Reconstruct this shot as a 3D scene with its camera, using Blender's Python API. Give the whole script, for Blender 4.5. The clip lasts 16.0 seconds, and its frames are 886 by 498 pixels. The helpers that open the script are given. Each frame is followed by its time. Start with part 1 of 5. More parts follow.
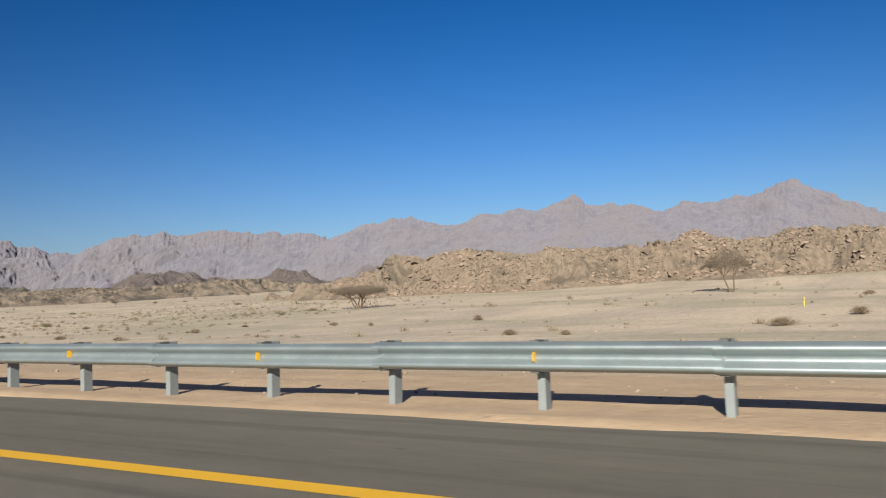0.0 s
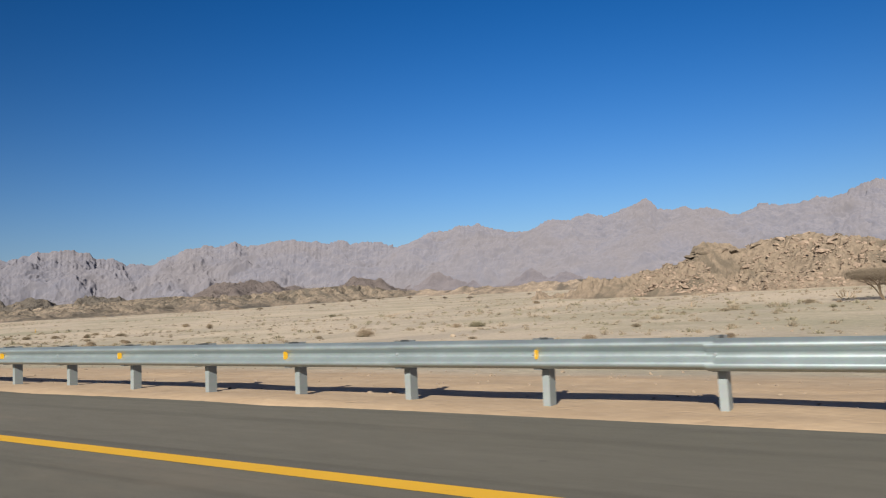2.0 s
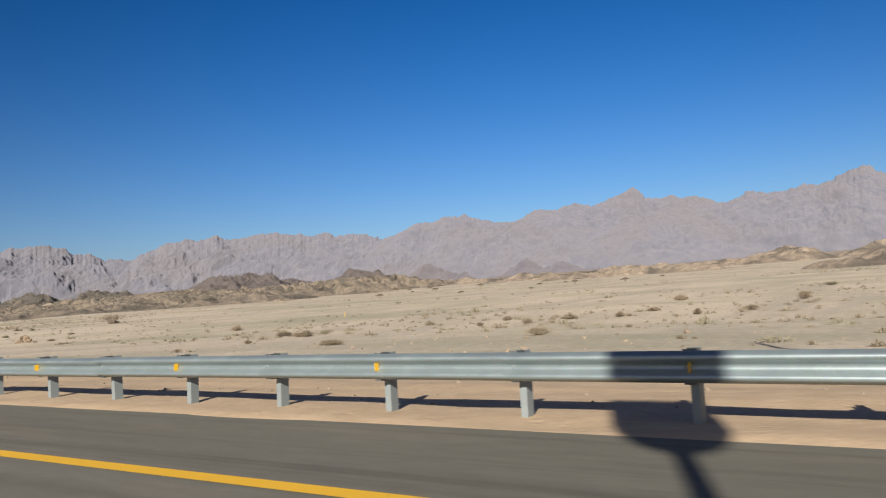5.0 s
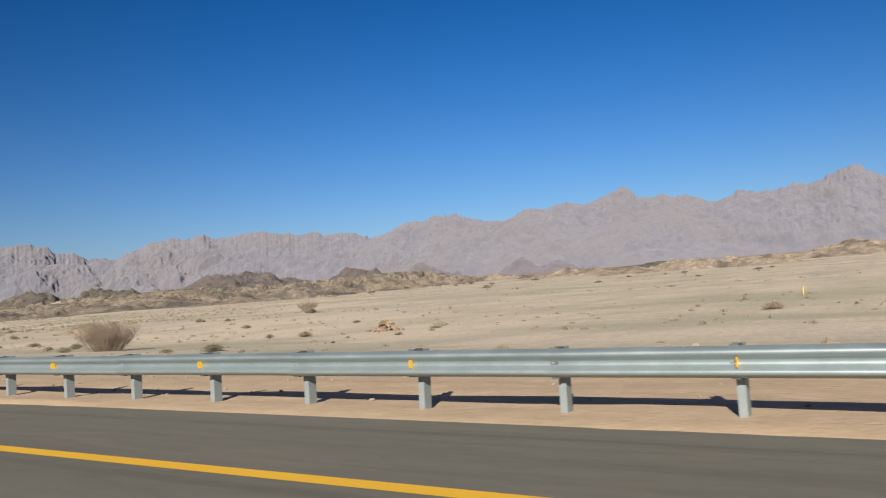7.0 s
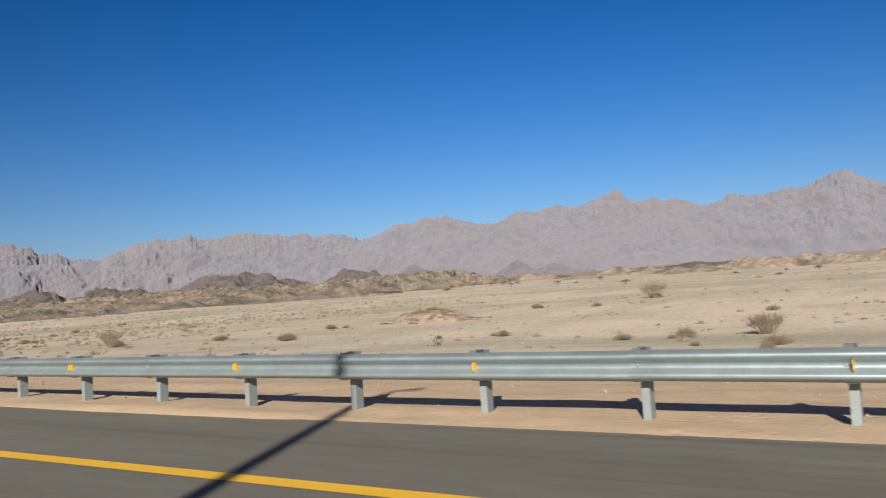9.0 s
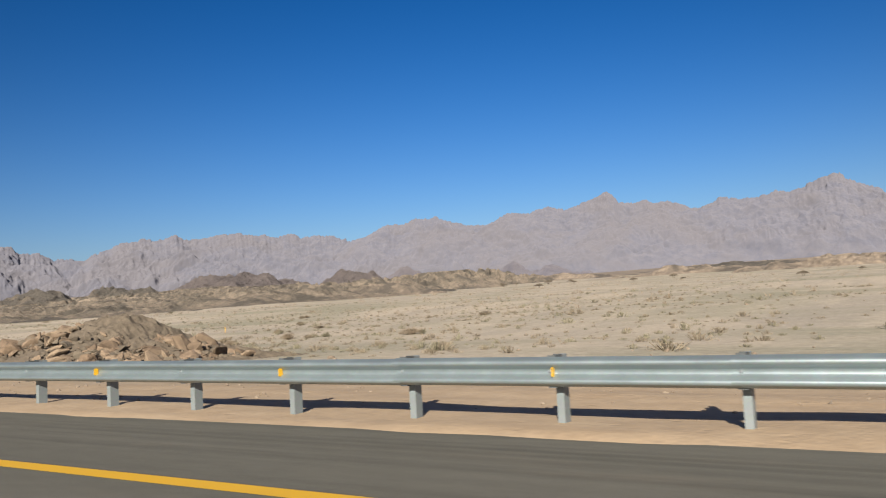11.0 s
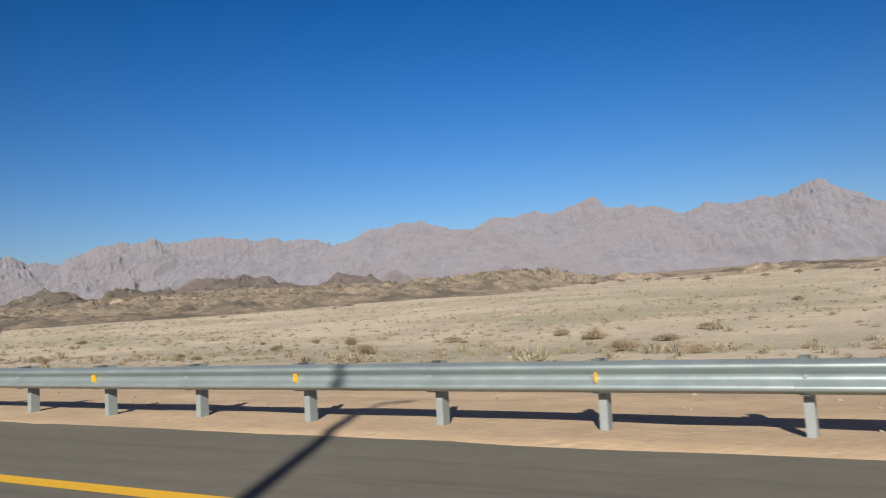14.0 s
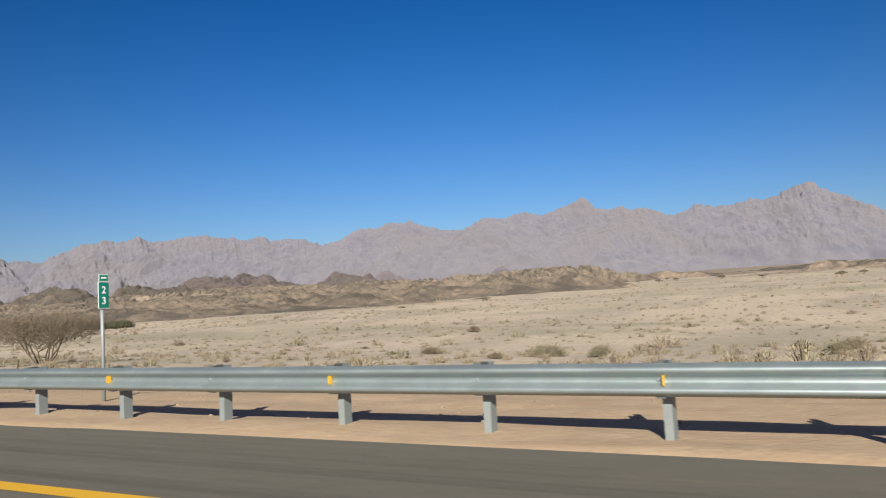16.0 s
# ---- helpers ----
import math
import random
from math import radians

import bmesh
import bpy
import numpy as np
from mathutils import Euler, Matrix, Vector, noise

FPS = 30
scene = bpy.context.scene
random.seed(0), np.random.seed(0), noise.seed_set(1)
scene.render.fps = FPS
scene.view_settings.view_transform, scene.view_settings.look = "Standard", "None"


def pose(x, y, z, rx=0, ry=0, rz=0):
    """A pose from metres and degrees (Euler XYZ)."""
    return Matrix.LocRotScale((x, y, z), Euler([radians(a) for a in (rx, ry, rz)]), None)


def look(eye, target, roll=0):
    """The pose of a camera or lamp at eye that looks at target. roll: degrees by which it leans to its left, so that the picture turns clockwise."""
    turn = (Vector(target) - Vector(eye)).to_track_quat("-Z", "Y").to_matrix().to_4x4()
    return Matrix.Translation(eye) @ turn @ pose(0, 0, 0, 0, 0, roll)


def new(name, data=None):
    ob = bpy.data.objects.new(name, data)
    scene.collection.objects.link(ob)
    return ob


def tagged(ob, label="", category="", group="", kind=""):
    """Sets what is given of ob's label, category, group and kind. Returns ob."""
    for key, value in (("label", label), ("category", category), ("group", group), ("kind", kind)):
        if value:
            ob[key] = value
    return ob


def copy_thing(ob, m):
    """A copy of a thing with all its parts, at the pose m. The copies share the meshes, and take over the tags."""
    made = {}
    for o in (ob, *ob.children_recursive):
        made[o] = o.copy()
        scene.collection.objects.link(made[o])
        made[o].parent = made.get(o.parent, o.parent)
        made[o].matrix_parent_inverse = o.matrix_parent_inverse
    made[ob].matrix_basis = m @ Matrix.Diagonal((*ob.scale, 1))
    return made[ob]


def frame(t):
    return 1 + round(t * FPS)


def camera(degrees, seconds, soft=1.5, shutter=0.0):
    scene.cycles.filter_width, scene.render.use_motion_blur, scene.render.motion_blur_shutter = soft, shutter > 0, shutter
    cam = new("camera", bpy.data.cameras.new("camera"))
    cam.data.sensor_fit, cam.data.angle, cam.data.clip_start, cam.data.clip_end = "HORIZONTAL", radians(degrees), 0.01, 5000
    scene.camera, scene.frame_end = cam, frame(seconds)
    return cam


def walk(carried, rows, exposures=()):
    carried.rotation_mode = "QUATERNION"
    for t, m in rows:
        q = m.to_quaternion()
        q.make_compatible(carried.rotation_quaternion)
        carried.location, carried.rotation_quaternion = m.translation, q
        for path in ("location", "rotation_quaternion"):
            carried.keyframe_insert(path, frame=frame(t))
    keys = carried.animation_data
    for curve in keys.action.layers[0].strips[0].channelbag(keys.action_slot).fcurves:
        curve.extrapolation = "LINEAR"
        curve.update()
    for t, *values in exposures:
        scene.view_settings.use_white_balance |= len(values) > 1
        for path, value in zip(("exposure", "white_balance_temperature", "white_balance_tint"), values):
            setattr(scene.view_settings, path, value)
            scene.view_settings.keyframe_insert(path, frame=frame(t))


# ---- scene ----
# The road is bent gently to the right so that the mountains, set too near, shift correctly in the camera's view. s:
# metres along it in the direction of travel, off: metres to the right of the lane.
R_ROAD = 6000.0


def at(s, off, z=0.0):
    a = (s - 280.0) / R_ROAD
    return Vector((-280.0 - (R_ROAD - off) * math.sin(a), R_ROAD - (R_ROAD - off) * math.cos(a), z))


def beside(s, off, z=0.0, spin=0.0):
    """Pose beside the road: local y points away from it, local x against the traffic."""
    return Matrix.Translation(at(s, off, z)) @ Matrix.Rotation(radians(spin) - (s - 280.0) / R_ROAD, 4, "Z")


# ---- camera: seconds, s, off, height, yaw to the left of the roadside normal, pitch, roll ----
cam = camera(59.279, 16.0, soft=1.12, shutter=0.02)
DRIVE = [
    (0, -3.24, -0.01, 1.257, 29.44, 3.36, -2.21),
    (0.5, 14.67, 0.07, 1.223, 29.19, 3.37, -2.25),
    (1, 32.55, 0.07, 1.160, 31.70, 3.77, -2.71),
    (1.5, 50.48, 0.06, 1.170, 33.67, 4.04, -2.54),
    (2, 68.39, -0.00, 1.146, 34.30, 4.15, -2.63),
    (2.5, 86.38, -0.02, 1.166, 34.11, 4.11, -2.65),
    (3, 104.39, -0.00, 1.277, 33.87, 4.11, -3.07),
    (3.5, 122.48, 0.06, 1.374, 33.59, 3.97, -2.98),
    (4, 140.58, 0.07, 1.384, 33.44, 3.83, -2.97),
    (4.5, 158.71, 0.04, 1.364, 33.36, 3.63, -3.18),
    (5, 176.84, -0.03, 1.384, 33.21, 3.52, -3.39),
    (7.5, 268.09, -0.28, 1.374, 32.14, 3.47, -3.42),
    (8, 286.49, -0.23, 1.375, 31.92, 3.50, -3.35),
    (8.5, 304.84, -0.21, 1.369, 31.76, 3.53, -3.35),
    (9, 323.23, -0.18, 1.357, 31.55, 3.61, -3.29),
    (9.5, 341.56, -0.18, 1.374, 31.33, 3.60, -3.24),
    (12, 433.17, -0.04, 1.393, 30.19, 3.84, -3.08),
    (12.5, 451.11, 0.00, 1.355, 29.95, 3.88, -3.09),
    (13, 468.93, -0.01, 1.378, 29.78, 3.98, -3.17),
    (13.5, 486.61, 0.02, 1.377, 29.54, 4.01, -3.17),
    (14, 504.16, 0.07, 1.373, 29.34, 4.03, -3.17),
    (14.5, 521.66, 0.17, 1.380, 29.09, 4.00, -3.11),
    (15, 539.03, 0.18, 1.353, 28.89, 4.01, -3.04),
    (15.5, 556.30, 0.19, 1.359, 28.66, 4.03, -2.97),
    (16, 573.56, 0.19, 1.373, 28.42, 4.07, -2.91),
]


def carried_pose(s, off, h, yaw, pitch, roll):
    eye = at(s, off, h)
    a = radians(yaw) - (s - 280.0) / R_ROAD
    p = radians(pitch)
    ahead = Vector((-math.sin(a) * math.cos(p), math.cos(a) * math.cos(p), math.sin(p)))
    return look(eye, eye + ahead * 10.0, roll)


walk(cam, [(t, carried_pose(*r)) for t, *r in DRIVE], exposures=[(0.0, 1.07), (16.0, 1.07)])

# ---- light ----
SHADOW = Vector((-0.43, 1.0, 0.0)).normalized()
ELEVATION = 24.0
world = bpy.data.worlds.new("sky")
scene.world = world
world.use_nodes = True
wn = world.node_tree.nodes
sky = wn.new("ShaderNodeTexSky")
sky.sky_type = "NISHITA"
sky.sun_disc = False
sky.sun_elevation = radians(ELEVATION)
sky.sun_rotation = math.atan2(-SHADOW.x, -SHADOW.y)
sky.altitude = 600
sky.air_density = 1.0
sky.dust_density = 1.0
sky.ozone_density = 4.0
wn["Background"].inputs["Strength"].default_value = 0.0515
deep = wn.new("ShaderNodeHueSaturation")
deep.inputs["Saturation"].default_value = 1.34
deep.inputs["Hue"].default_value = 0.512
deep.inputs["Value"].default_value = 1.0
beam_dir = SHADOW * math.cos(radians(ELEVATION)) - Vector((0, 0, math.sin(radians(ELEVATION))))


def sky_math(op, a, b=0.0):
    n = wn.new("ShaderNodeMath")
    n.operation = op
    for sock, v in zip(n.inputs, (a, b)):
        if isinstance(v, (int, float)):
            sock.default_value = v
        else:
            world.node_tree.links.new(v, sock)
    return n.outputs[0]


def sky_mix(fac, a, b):
    n = wn.new("ShaderNodeMix")
    n.data_type = "RGBA"
    for sock, v in ((n.inputs[0], fac), (n.inputs[6], a), (n.inputs[7], b)):
        if isinstance(v, tuple):
            sock.default_value = (*v, 1)
        else:
            world.node_tree.links.new(v, sock)
    return n.outputs[2]


# the sky is darkened at right angles to the sun to suit the view, a warm glow is added round the unseen sun to warm the
# shadows, and lavender haze lies along the horizon
where = wn.new("ShaderNodeTexCoord").outputs["Generated"]
dot = wn.new("ShaderNodeVectorMath")
dot.operation = "DOT_PRODUCT"
dot.inputs[1].default_value = -beam_dir
world.node_tree.links.new(where, dot.inputs[0])
towards = dot.outputs["Value"]
height = wn.new("ShaderNodeSeparateXYZ")
world.node_tree.links.new(where, height.inputs[0])
across_sun = sky_math("SUBTRACT", 1.0, sky_math("MULTIPLY", towards, towards))
world.node_tree.links.new(sky_math("SUBTRACT", 1.17, sky_math("MULTIPLY", across_sun, 0.76)), deep.inputs["Value"])
world.node_tree.links.new(sky.outputs[0], deep.inputs["Color"])
low = sky_math("POWER", sky_math("SUBTRACT", 1.0, sky_math("ABSOLUTE", height.outputs[2])), 13.0)
dusty = sky_mix(sky_math("MULTIPLY", low, 0.7), deep.outputs[0], (1.9, 2.55, 4.4))
glow = sky_math("MULTIPLY", sky_math("POWER", sky_math("MAXIMUM", towards, 0.0), 3.0), 0.5)
world.node_tree.links.new(sky_mix(glow, dusty, (6.5, 5.2, 4.4)), wn["Background"].inputs[0])
sun = new("sun", bpy.data.lights.new("sun", "SUN"))
sun.data.energy = 5.0
sun.data.angle = radians(0.53)
sun.data.color = (1.0, 0.93, 0.82)
sun.rotation_mode = "QUATERNION"
sun.rotation_quaternion = beam_dir.to_track_quat("-Z", "Y")
sun.location = (-280, -60, 80)


# ---- materials ----
class Mat:
    """A small builder for node materials."""

    def __init__(self, name, rough=0.8, metal=0.0):
        self.m = bpy.data.materials.new(name)
        self.m.use_nodes = True
        self.t = self.m.node_tree
        self.b = self.t.nodes["Principled BSDF"]
        self.b.inputs["Roughness"].default_value = rough
        self.b.inputs["Metallic"].default_value = metal
        self.b.inputs["Specular IOR Level"].default_value = 0.3

    def add(self, kind, **props):
        n = self.t.nodes.new(kind)
        for k, v in props.items():
            n.inputs[k.replace("_", " ")].default_value = v
        return n

    def link(self, a, b):
        self.t.links.new(a, b)

    def coords(self, scale=(1, 1, 1), kind="Object", rot=(0, 0, 0)):
        c, mp = self.add("ShaderNodeTexCoord"), self.add("ShaderNodeMapping")
        mp.inputs["Scale"].default_value = scale
        mp.inputs["Rotation"].default_value = rot
        self.link(c.outputs[kind], mp.inputs[0])
        return mp.outputs[0]

    def noise(self, scale, vec, detail=4.0, rough=0.55, distort=0.0):
        n = self.add("ShaderNodeTexNoise", Scale=scale, Detail=detail, Roughness=rough, Distortion=distort)
        self.link(vec, n.inputs["Vector"])
        return n.outputs["Fac"]

    def voronoi(self, scale, vec, out="Distance"):
        n = self.add("ShaderNodeTexVoronoi", Scale=scale)
        self.link(vec, n.inputs["Vector"])
        return n.outputs[out]

    def ramp(self, fac, stops):
        r = self.add("ShaderNodeValToRGB")
        while len(r.color_ramp.elements) < len(stops):
            r.color_ramp.elements.new(0.5)
        for e, (p, c) in zip(r.color_ramp.elements, stops):
            e.position = p
            e.color = (*c, 1) if len(c) == 3 else c
        self.link(fac, r.inputs[0])
        return r.outputs[0]

    def grey(self, fac, lo, hi):
        return self.ramp(fac, [(lo, (0, 0, 0)), (hi, (1, 1, 1))])

    def mix(self, fac, a, b, blend="MIX"):
        n = self.t.nodes.new("ShaderNodeMix")
        n.data_type, n.blend_type = "RGBA", blend
        for sock, v in ((n.inputs[0], fac), (n.inputs[6], a), (n.inputs[7], b)):
            if isinstance(v, bpy.types.NodeSocket):
                self.link(v, sock)
            elif isinstance(v, (int, float)):
                sock.default_value = v
            else:
                sock.default_value = (*v, 1)
        return n.outputs[2]

    def bump(self, height, dist, strength=1.0):
        n = self.add("ShaderNodeBump", Strength=strength, Distance=dist)
        self.link(height, n.inputs["Height"])
        self.link(n.outputs[0], self.b.inputs["Normal"])

    def color(self, c):
        if isinstance(c, bpy.types.NodeSocket):
            self.link(c, self.b.inputs["Base Color"])
        else:
            self.b.inputs["Base Color"].default_value = (*c, 1)
        return self.m


def sand_material():
    k = Mat("desert_sand", 0.95)
    v = k.coords()
    wide = k.noise(1.0, k.coords((0.012, 0.006, 0.02)), 5)
    streak = k.noise(1.0, k.coords((0.11, 0.018, 0.1)), 7, 0.65)
    fine = k.noise(2.2, v, 8, 0.7)
    pebble = k.voronoi(3.2, v)
    gravel = k.voronoi(11.0, v)
    a = k.ramp(wide, [(0.3, (0.462, 0.382, 0.281)), (0.7, (0.425, 0.357, 0.270))])
    b = k.mix(k.grey(streak, 0.46, 0.60), a, (0.352, 0.300, 0.232))
    c = k.mix(k.grey(k.noise(0.35, v, 6, 0.65), 0.52, 0.72), b, (0.426, 0.358, 0.269))
    olive = k.noise(1.0, k.coords((0.016, 0.035, 0.02)), 8, 0.7)
    c = k.mix(k.grey(olive, 0.46, 0.61), c, (0.29, 0.262, 0.182))
    d = k.mix(k.grey(fine, 0.32, 0.70), (0.60, 0.60, 0.60), (1.14, 1.14, 1.14))
    e = k.mix(0.8, c, d, "MULTIPLY")
    dots = k.mix(k.grey(pebble, 0.07, 0.20), (0.55, 0.53, 0.51), (1, 1, 1))
    e = k.mix(k.grey(k.noise(0.15, v, 3), 0.42, 0.6), e, k.mix(1.0, e, dots, "MULTIPLY"))
    # the graded shoulder along the rail is redder and smoother
    att = k.add("ShaderNodeAttribute")
    att.attribute_name = "shoulder"
    verge = k.mix(k.grey(k.noise(1.6, k.coords((0.6, 1, 1)), 7, 0.65), 0.3, 0.75), (0.338, 0.244, 0.152), (0.393, 0.297, 0.195))
    verge = k.mix(0.4, verge, d, "MULTIPLY")
    out = k.mix(att.outputs["Fac"], e, verge)
    far = k.add("ShaderNodeAttribute")
    far.attribute_name = "stony"
    out = k.mix(far.outputs["Fac"], out, k.mix(k.grey(k.noise(0.02, v, 6, 0.65), 0.35, 0.65), (0.16, 0.128, 0.1), (0.272, 0.216, 0.152)))
    h = k.mix(0.5, k.mix(0.6, fine, gravel), k.grey(pebble, 0.0, 0.25))
    k.bump(h, 0.04, 0.4)
    return k.color(out)


def asphalt_material():
    k = Mat("asphalt", 0.88)
    v = k.coords()
    base = k.ramp(k.noise(0.5, k.coords((0.15, 1, 1)), 5), [(0.3, (0.093, 0.087, 0.068)), (0.7, (0.115, 0.107, 0.086))])
    att = k.add("ShaderNodeAttribute")
    att.attribute_name = "across"
    comb = k.add("ShaderNodeCombineXYZ")
    k.link(att.outputs["Fac"], comb.inputs[1])
    sep = k.add("ShaderNodeSeparateXYZ")
    k.link(v, sep.inputs[0])
    mul = k.add("ShaderNodeMath")
    mul.operation = "MULTIPLY"
    mul.inputs[1].default_value = 0.012
    k.link(sep.outputs[0], mul.inputs[0])
    k.link(mul.outputs[0], comb.inputs[0])
    lines = k.noise(2.6, comb.outputs[0], 4, 0.6)
    c = k.mix(k.grey(lines, 0.50, 0.78), base, (0.059, 0.056, 0.043))
    mottle = k.noise(1.0, k.coords((1.6, 5.0, 1)), 7, 0.75)
    c = k.mix(0.7, c, k.mix(k.grey(mottle, 0.3, 0.7), (0.80, 0.80, 0.80), (1.14, 1.14, 1.14)), "MULTIPLY")
    blot = k.noise(1.3, k.coords((0.35, 1, 1)), 4, 0.55, 0.3)
    c = k.mix(k.grey(blot, 0.725, 0.76), c, (0.02, 0.019, 0.018))
    grain = k.noise(90, v, 3, 0.7)
    c = k.mix(0.5, c, k.mix(k.grey(grain, 0.3, 0.7), (0.7, 0.7, 0.7), (1.2, 1.2, 1.2)), "MULTIPLY")
    dust = k.noise(0.9, k.coords((0.2, 1, 1)), 6, 0.65)
    c = k.mix(k.mix(1.0, k.grey(dust, 0.55, 0.85), (0.35, 0.35, 0.35), "MULTIPLY"), c, (0.218, 0.168, 0.122))
    k.bump(grain, 0.006, 0.5)
    return k.color(c)


def paint_material(name, rgb, worn, rough=0.6):
    k = Mat(name, rough)
    v = k.coords()
    n = k.noise(7.0, v, 6, 0.7)
    c = k.mix(k.grey(n, 0.62, 0.78), rgb, worn)
    c = k.mix(0.12, c, k.noise(1.2, v, 4), "MULTIPLY")
    k.bump(n, 0.002, 0.3)
    return k.color(c)


def steel_material(name="galvanised_steel", base=(0.245, 0.292, 0.302), rough=0.44, metal=0.6):
    k = Mat(name, rough, metal)
    k.b.inputs["Specular IOR Level"].default_value = 0.5
    v = k.coords()
    spangle = k.voronoi(38.0, v, "Color")
    big = k.noise(1.4, k.coords((1, 1, 3)), 5, 0.6)
    c = k.mix(k.grey(big, 0.3, 0.75), base, tuple(0.84 * x for x in base))
    c = k.mix(0.04, c, spangle, "OVERLAY")
    k.b.inputs["Coat Weight"].default_value = 0.2
    k.b.inputs["Coat Roughness"].default_value = 0.30
    info = k.add("ShaderNodeObjectInfo")
    c = k.mix(0.16, c, k.ramp(info.outputs["Random"], [(0, (0.72, 0.74, 0.74)), (1, (1, 1, 1))]), "MULTIPLY")
    r = k.ramp(k.noise(3.0, v, 5), [(0.3, (rough - 0.08,) * 3), (0.75, (rough + 0.14,) * 3)])
    k.link(r, k.b.inputs["Roughness"])
    return k.color(c)


def rock_material(name, light, dark, varnish, scale=1.0, patch=0.5, bump=0.25, each=False):
    k = Mat(name, 0.92)
    k.b.inputs["Diffuse Roughness"].default_value = 0.35
    v = k.coords()
    big = k.noise(0.09 * scale, v, 6, 0.6, 0.6)
    mid = k.noise(0.7 * scale, v, 7, 0.65)
    crack = k.voronoi(0.55 * scale, v)
    c = k.mix(k.grey(mid, 0.3, 0.7), dark, light)
    c = k.mix(k.grey(big, patch, patch + 0.12), c, varnish)
    rnd = k.add("ShaderNodeNewGeometry")
    c = k.mix(0.5, c, k.ramp(rnd.outputs["Random Per Island"], [(0, (0.45, 0.40, 0.38)), (1, (1.0, 1.0, 1.0))]), "MULTIPLY")
    if each:
        info = k.add("ShaderNodeObjectInfo")
        c = k.mix(0.8, c, k.ramp(info.outputs["Random"], [(0, (0.55, 0.51, 0.47)), (0.5, (1.0, 0.92, 0.85)), (1, (1.16, 1.13, 1.06))]), "MULTIPLY")
    fine = k.noise(6.0 * scale, v, 6, 0.7)
    c = k.mix(0.55, c, k.mix(k.grey(fine, 0.3, 0.7), (0.62, 0.62, 0.62), (1.1, 1.1, 1.1)), "MULTIPLY")
    k.bump(k.mix(0.5, mid, k.mix(0.4, fine, crack)), bump / scale, 0.8)
    return k.color(c)


def twig_material(name, a, b):
    k = Mat(name, 0.9)
    rnd = k.add("ShaderNodeNewGeometry")
    info = k.add("ShaderNodeObjectInfo")
    c = k.mix(rnd.outputs["Random Per Island"], a, b)
    c = k.mix(0.5, c, k.ramp(info.outputs["Random"], [(0, (0.75, 0.74, 0.7)), (1, (1, 1, 1))]), "MULTIPLY")
    return k.color(c)


def plain_material(name, rgb, rough=0.6, metal=0.0, spread=0.12):
    k = Mat(name, rough, metal)
    n = k.noise(5.0, k.coords(), 6, 0.65)
    c = k.mix(k.grey(n, 0.3, 0.75), rgb, tuple(x * (1 - spread) for x in rgb))
    return k.color(c)


SAND = sand_material()
ASPHALT = asphalt_material()
YELLOW_LINE = paint_material("yellow_road_paint", (0.578, 0.33, 0.017), (0.269, 0.168, 0.04))
STEEL = steel_material()
POST_STEEL = steel_material("galvanised_post_steel", (0.178, 0.202, 0.205), 0.55, 0.2)
# spacer colour is darkened to imitate the shade behind the beam
SPACER = plain_material("shade_toned_spacer_block", (0.067, 0.073, 0.074), 0.7)
REFLECTOR = plain_material("yellow_reflector", (0.571, 0.316, 0.014), 0.35)
RIDGE_ROCK = rock_material("ridge_rock", (0.245, 0.196, 0.145), (0.12, 0.096, 0.072), (0.105, 0.088, 0.066), 1.3, 0.52, 1.3)
RUBBLE = rock_material("rubble_rock", (0.325, 0.252, 0.192), (0.15, 0.114, 0.086), (0.125, 0.102, 0.078), 0.9, 0.54, 0.2)
NEAR_ROCK = rock_material("weathered_brown_rock", (0.275, 0.212, 0.15), (0.135, 0.103, 0.074), (0.128, 0.108, 0.082), 2.4, 0.60, 0.30, True)
DOME_ROCK = rock_material("smooth_grey_brown_rock", (0.190, 0.155, 0.113), (0.10, 0.082, 0.06), (0.135, 0.108, 0.078), 2.6, 0.54, 0.45)
OCHRE_HILL = rock_material("ochre_hill_rock", (0.35, 0.283, 0.212), (0.15, 0.124, 0.098), (0.105, 0.09, 0.074), 0.36, 0.49, 1.6)
DARK_HILL = rock_material("dark_hill_rock", (0.135, 0.118, 0.096), (0.058, 0.054, 0.048), (0.178, 0.145, 0.11), 0.25, 0.57, 2.0)
FOOTHILL = rock_material("broken_foothill_rock", (0.255, 0.207, 0.156), (0.108, 0.092, 0.073), (0.092, 0.08, 0.064), 0.5, 0.46, 1.8)
# reddish rock greyed to paint distance haze into its colour
HAZED_RED_HILL = rock_material("hazed_reddish_hill_rock", (0.160, 0.136, 0.130), (0.118, 0.102, 0.099), (0.172, 0.145, 0.132), 0.1, 0.55, 4.0)
TWIG_TAN = twig_material("dry_tan_twigs", (0.225, 0.185, 0.13), (0.15, 0.122, 0.086))
TWIG_GREY = twig_material("grey_brown_twigs", (0.244, 0.193, 0.134), (0.16, 0.122, 0.084))
TWIG_BROWN = twig_material("dark_brown_twigs", (0.2, 0.156, 0.116), (0.135, 0.104, 0.078))
TWIG_GREEN = twig_material("grey_green_twigs", (0.205, 0.185, 0.124), (0.13, 0.117, 0.077))
TWIG_DARK = twig_material("dark_green_twigs", (0.092, 0.092, 0.056), (0.06, 0.064, 0.038))
BARK = twig_material("thorn_tree_bark", (0.134, 0.101, 0.07), (0.101, 0.074, 0.05))
ACACIA = twig_material("thorn_tree_twigs", (0.15, 0.12, 0.09), (0.095, 0.078, 0.056))
CONCRETE = plain_material("pale_concrete", (0.316, 0.282, 0.235), 0.9, 0.0, 0.25)
SIGN_RED = plain_material("red_sign_sheeting", (0.39, 0.023, 0.02), 0.45)
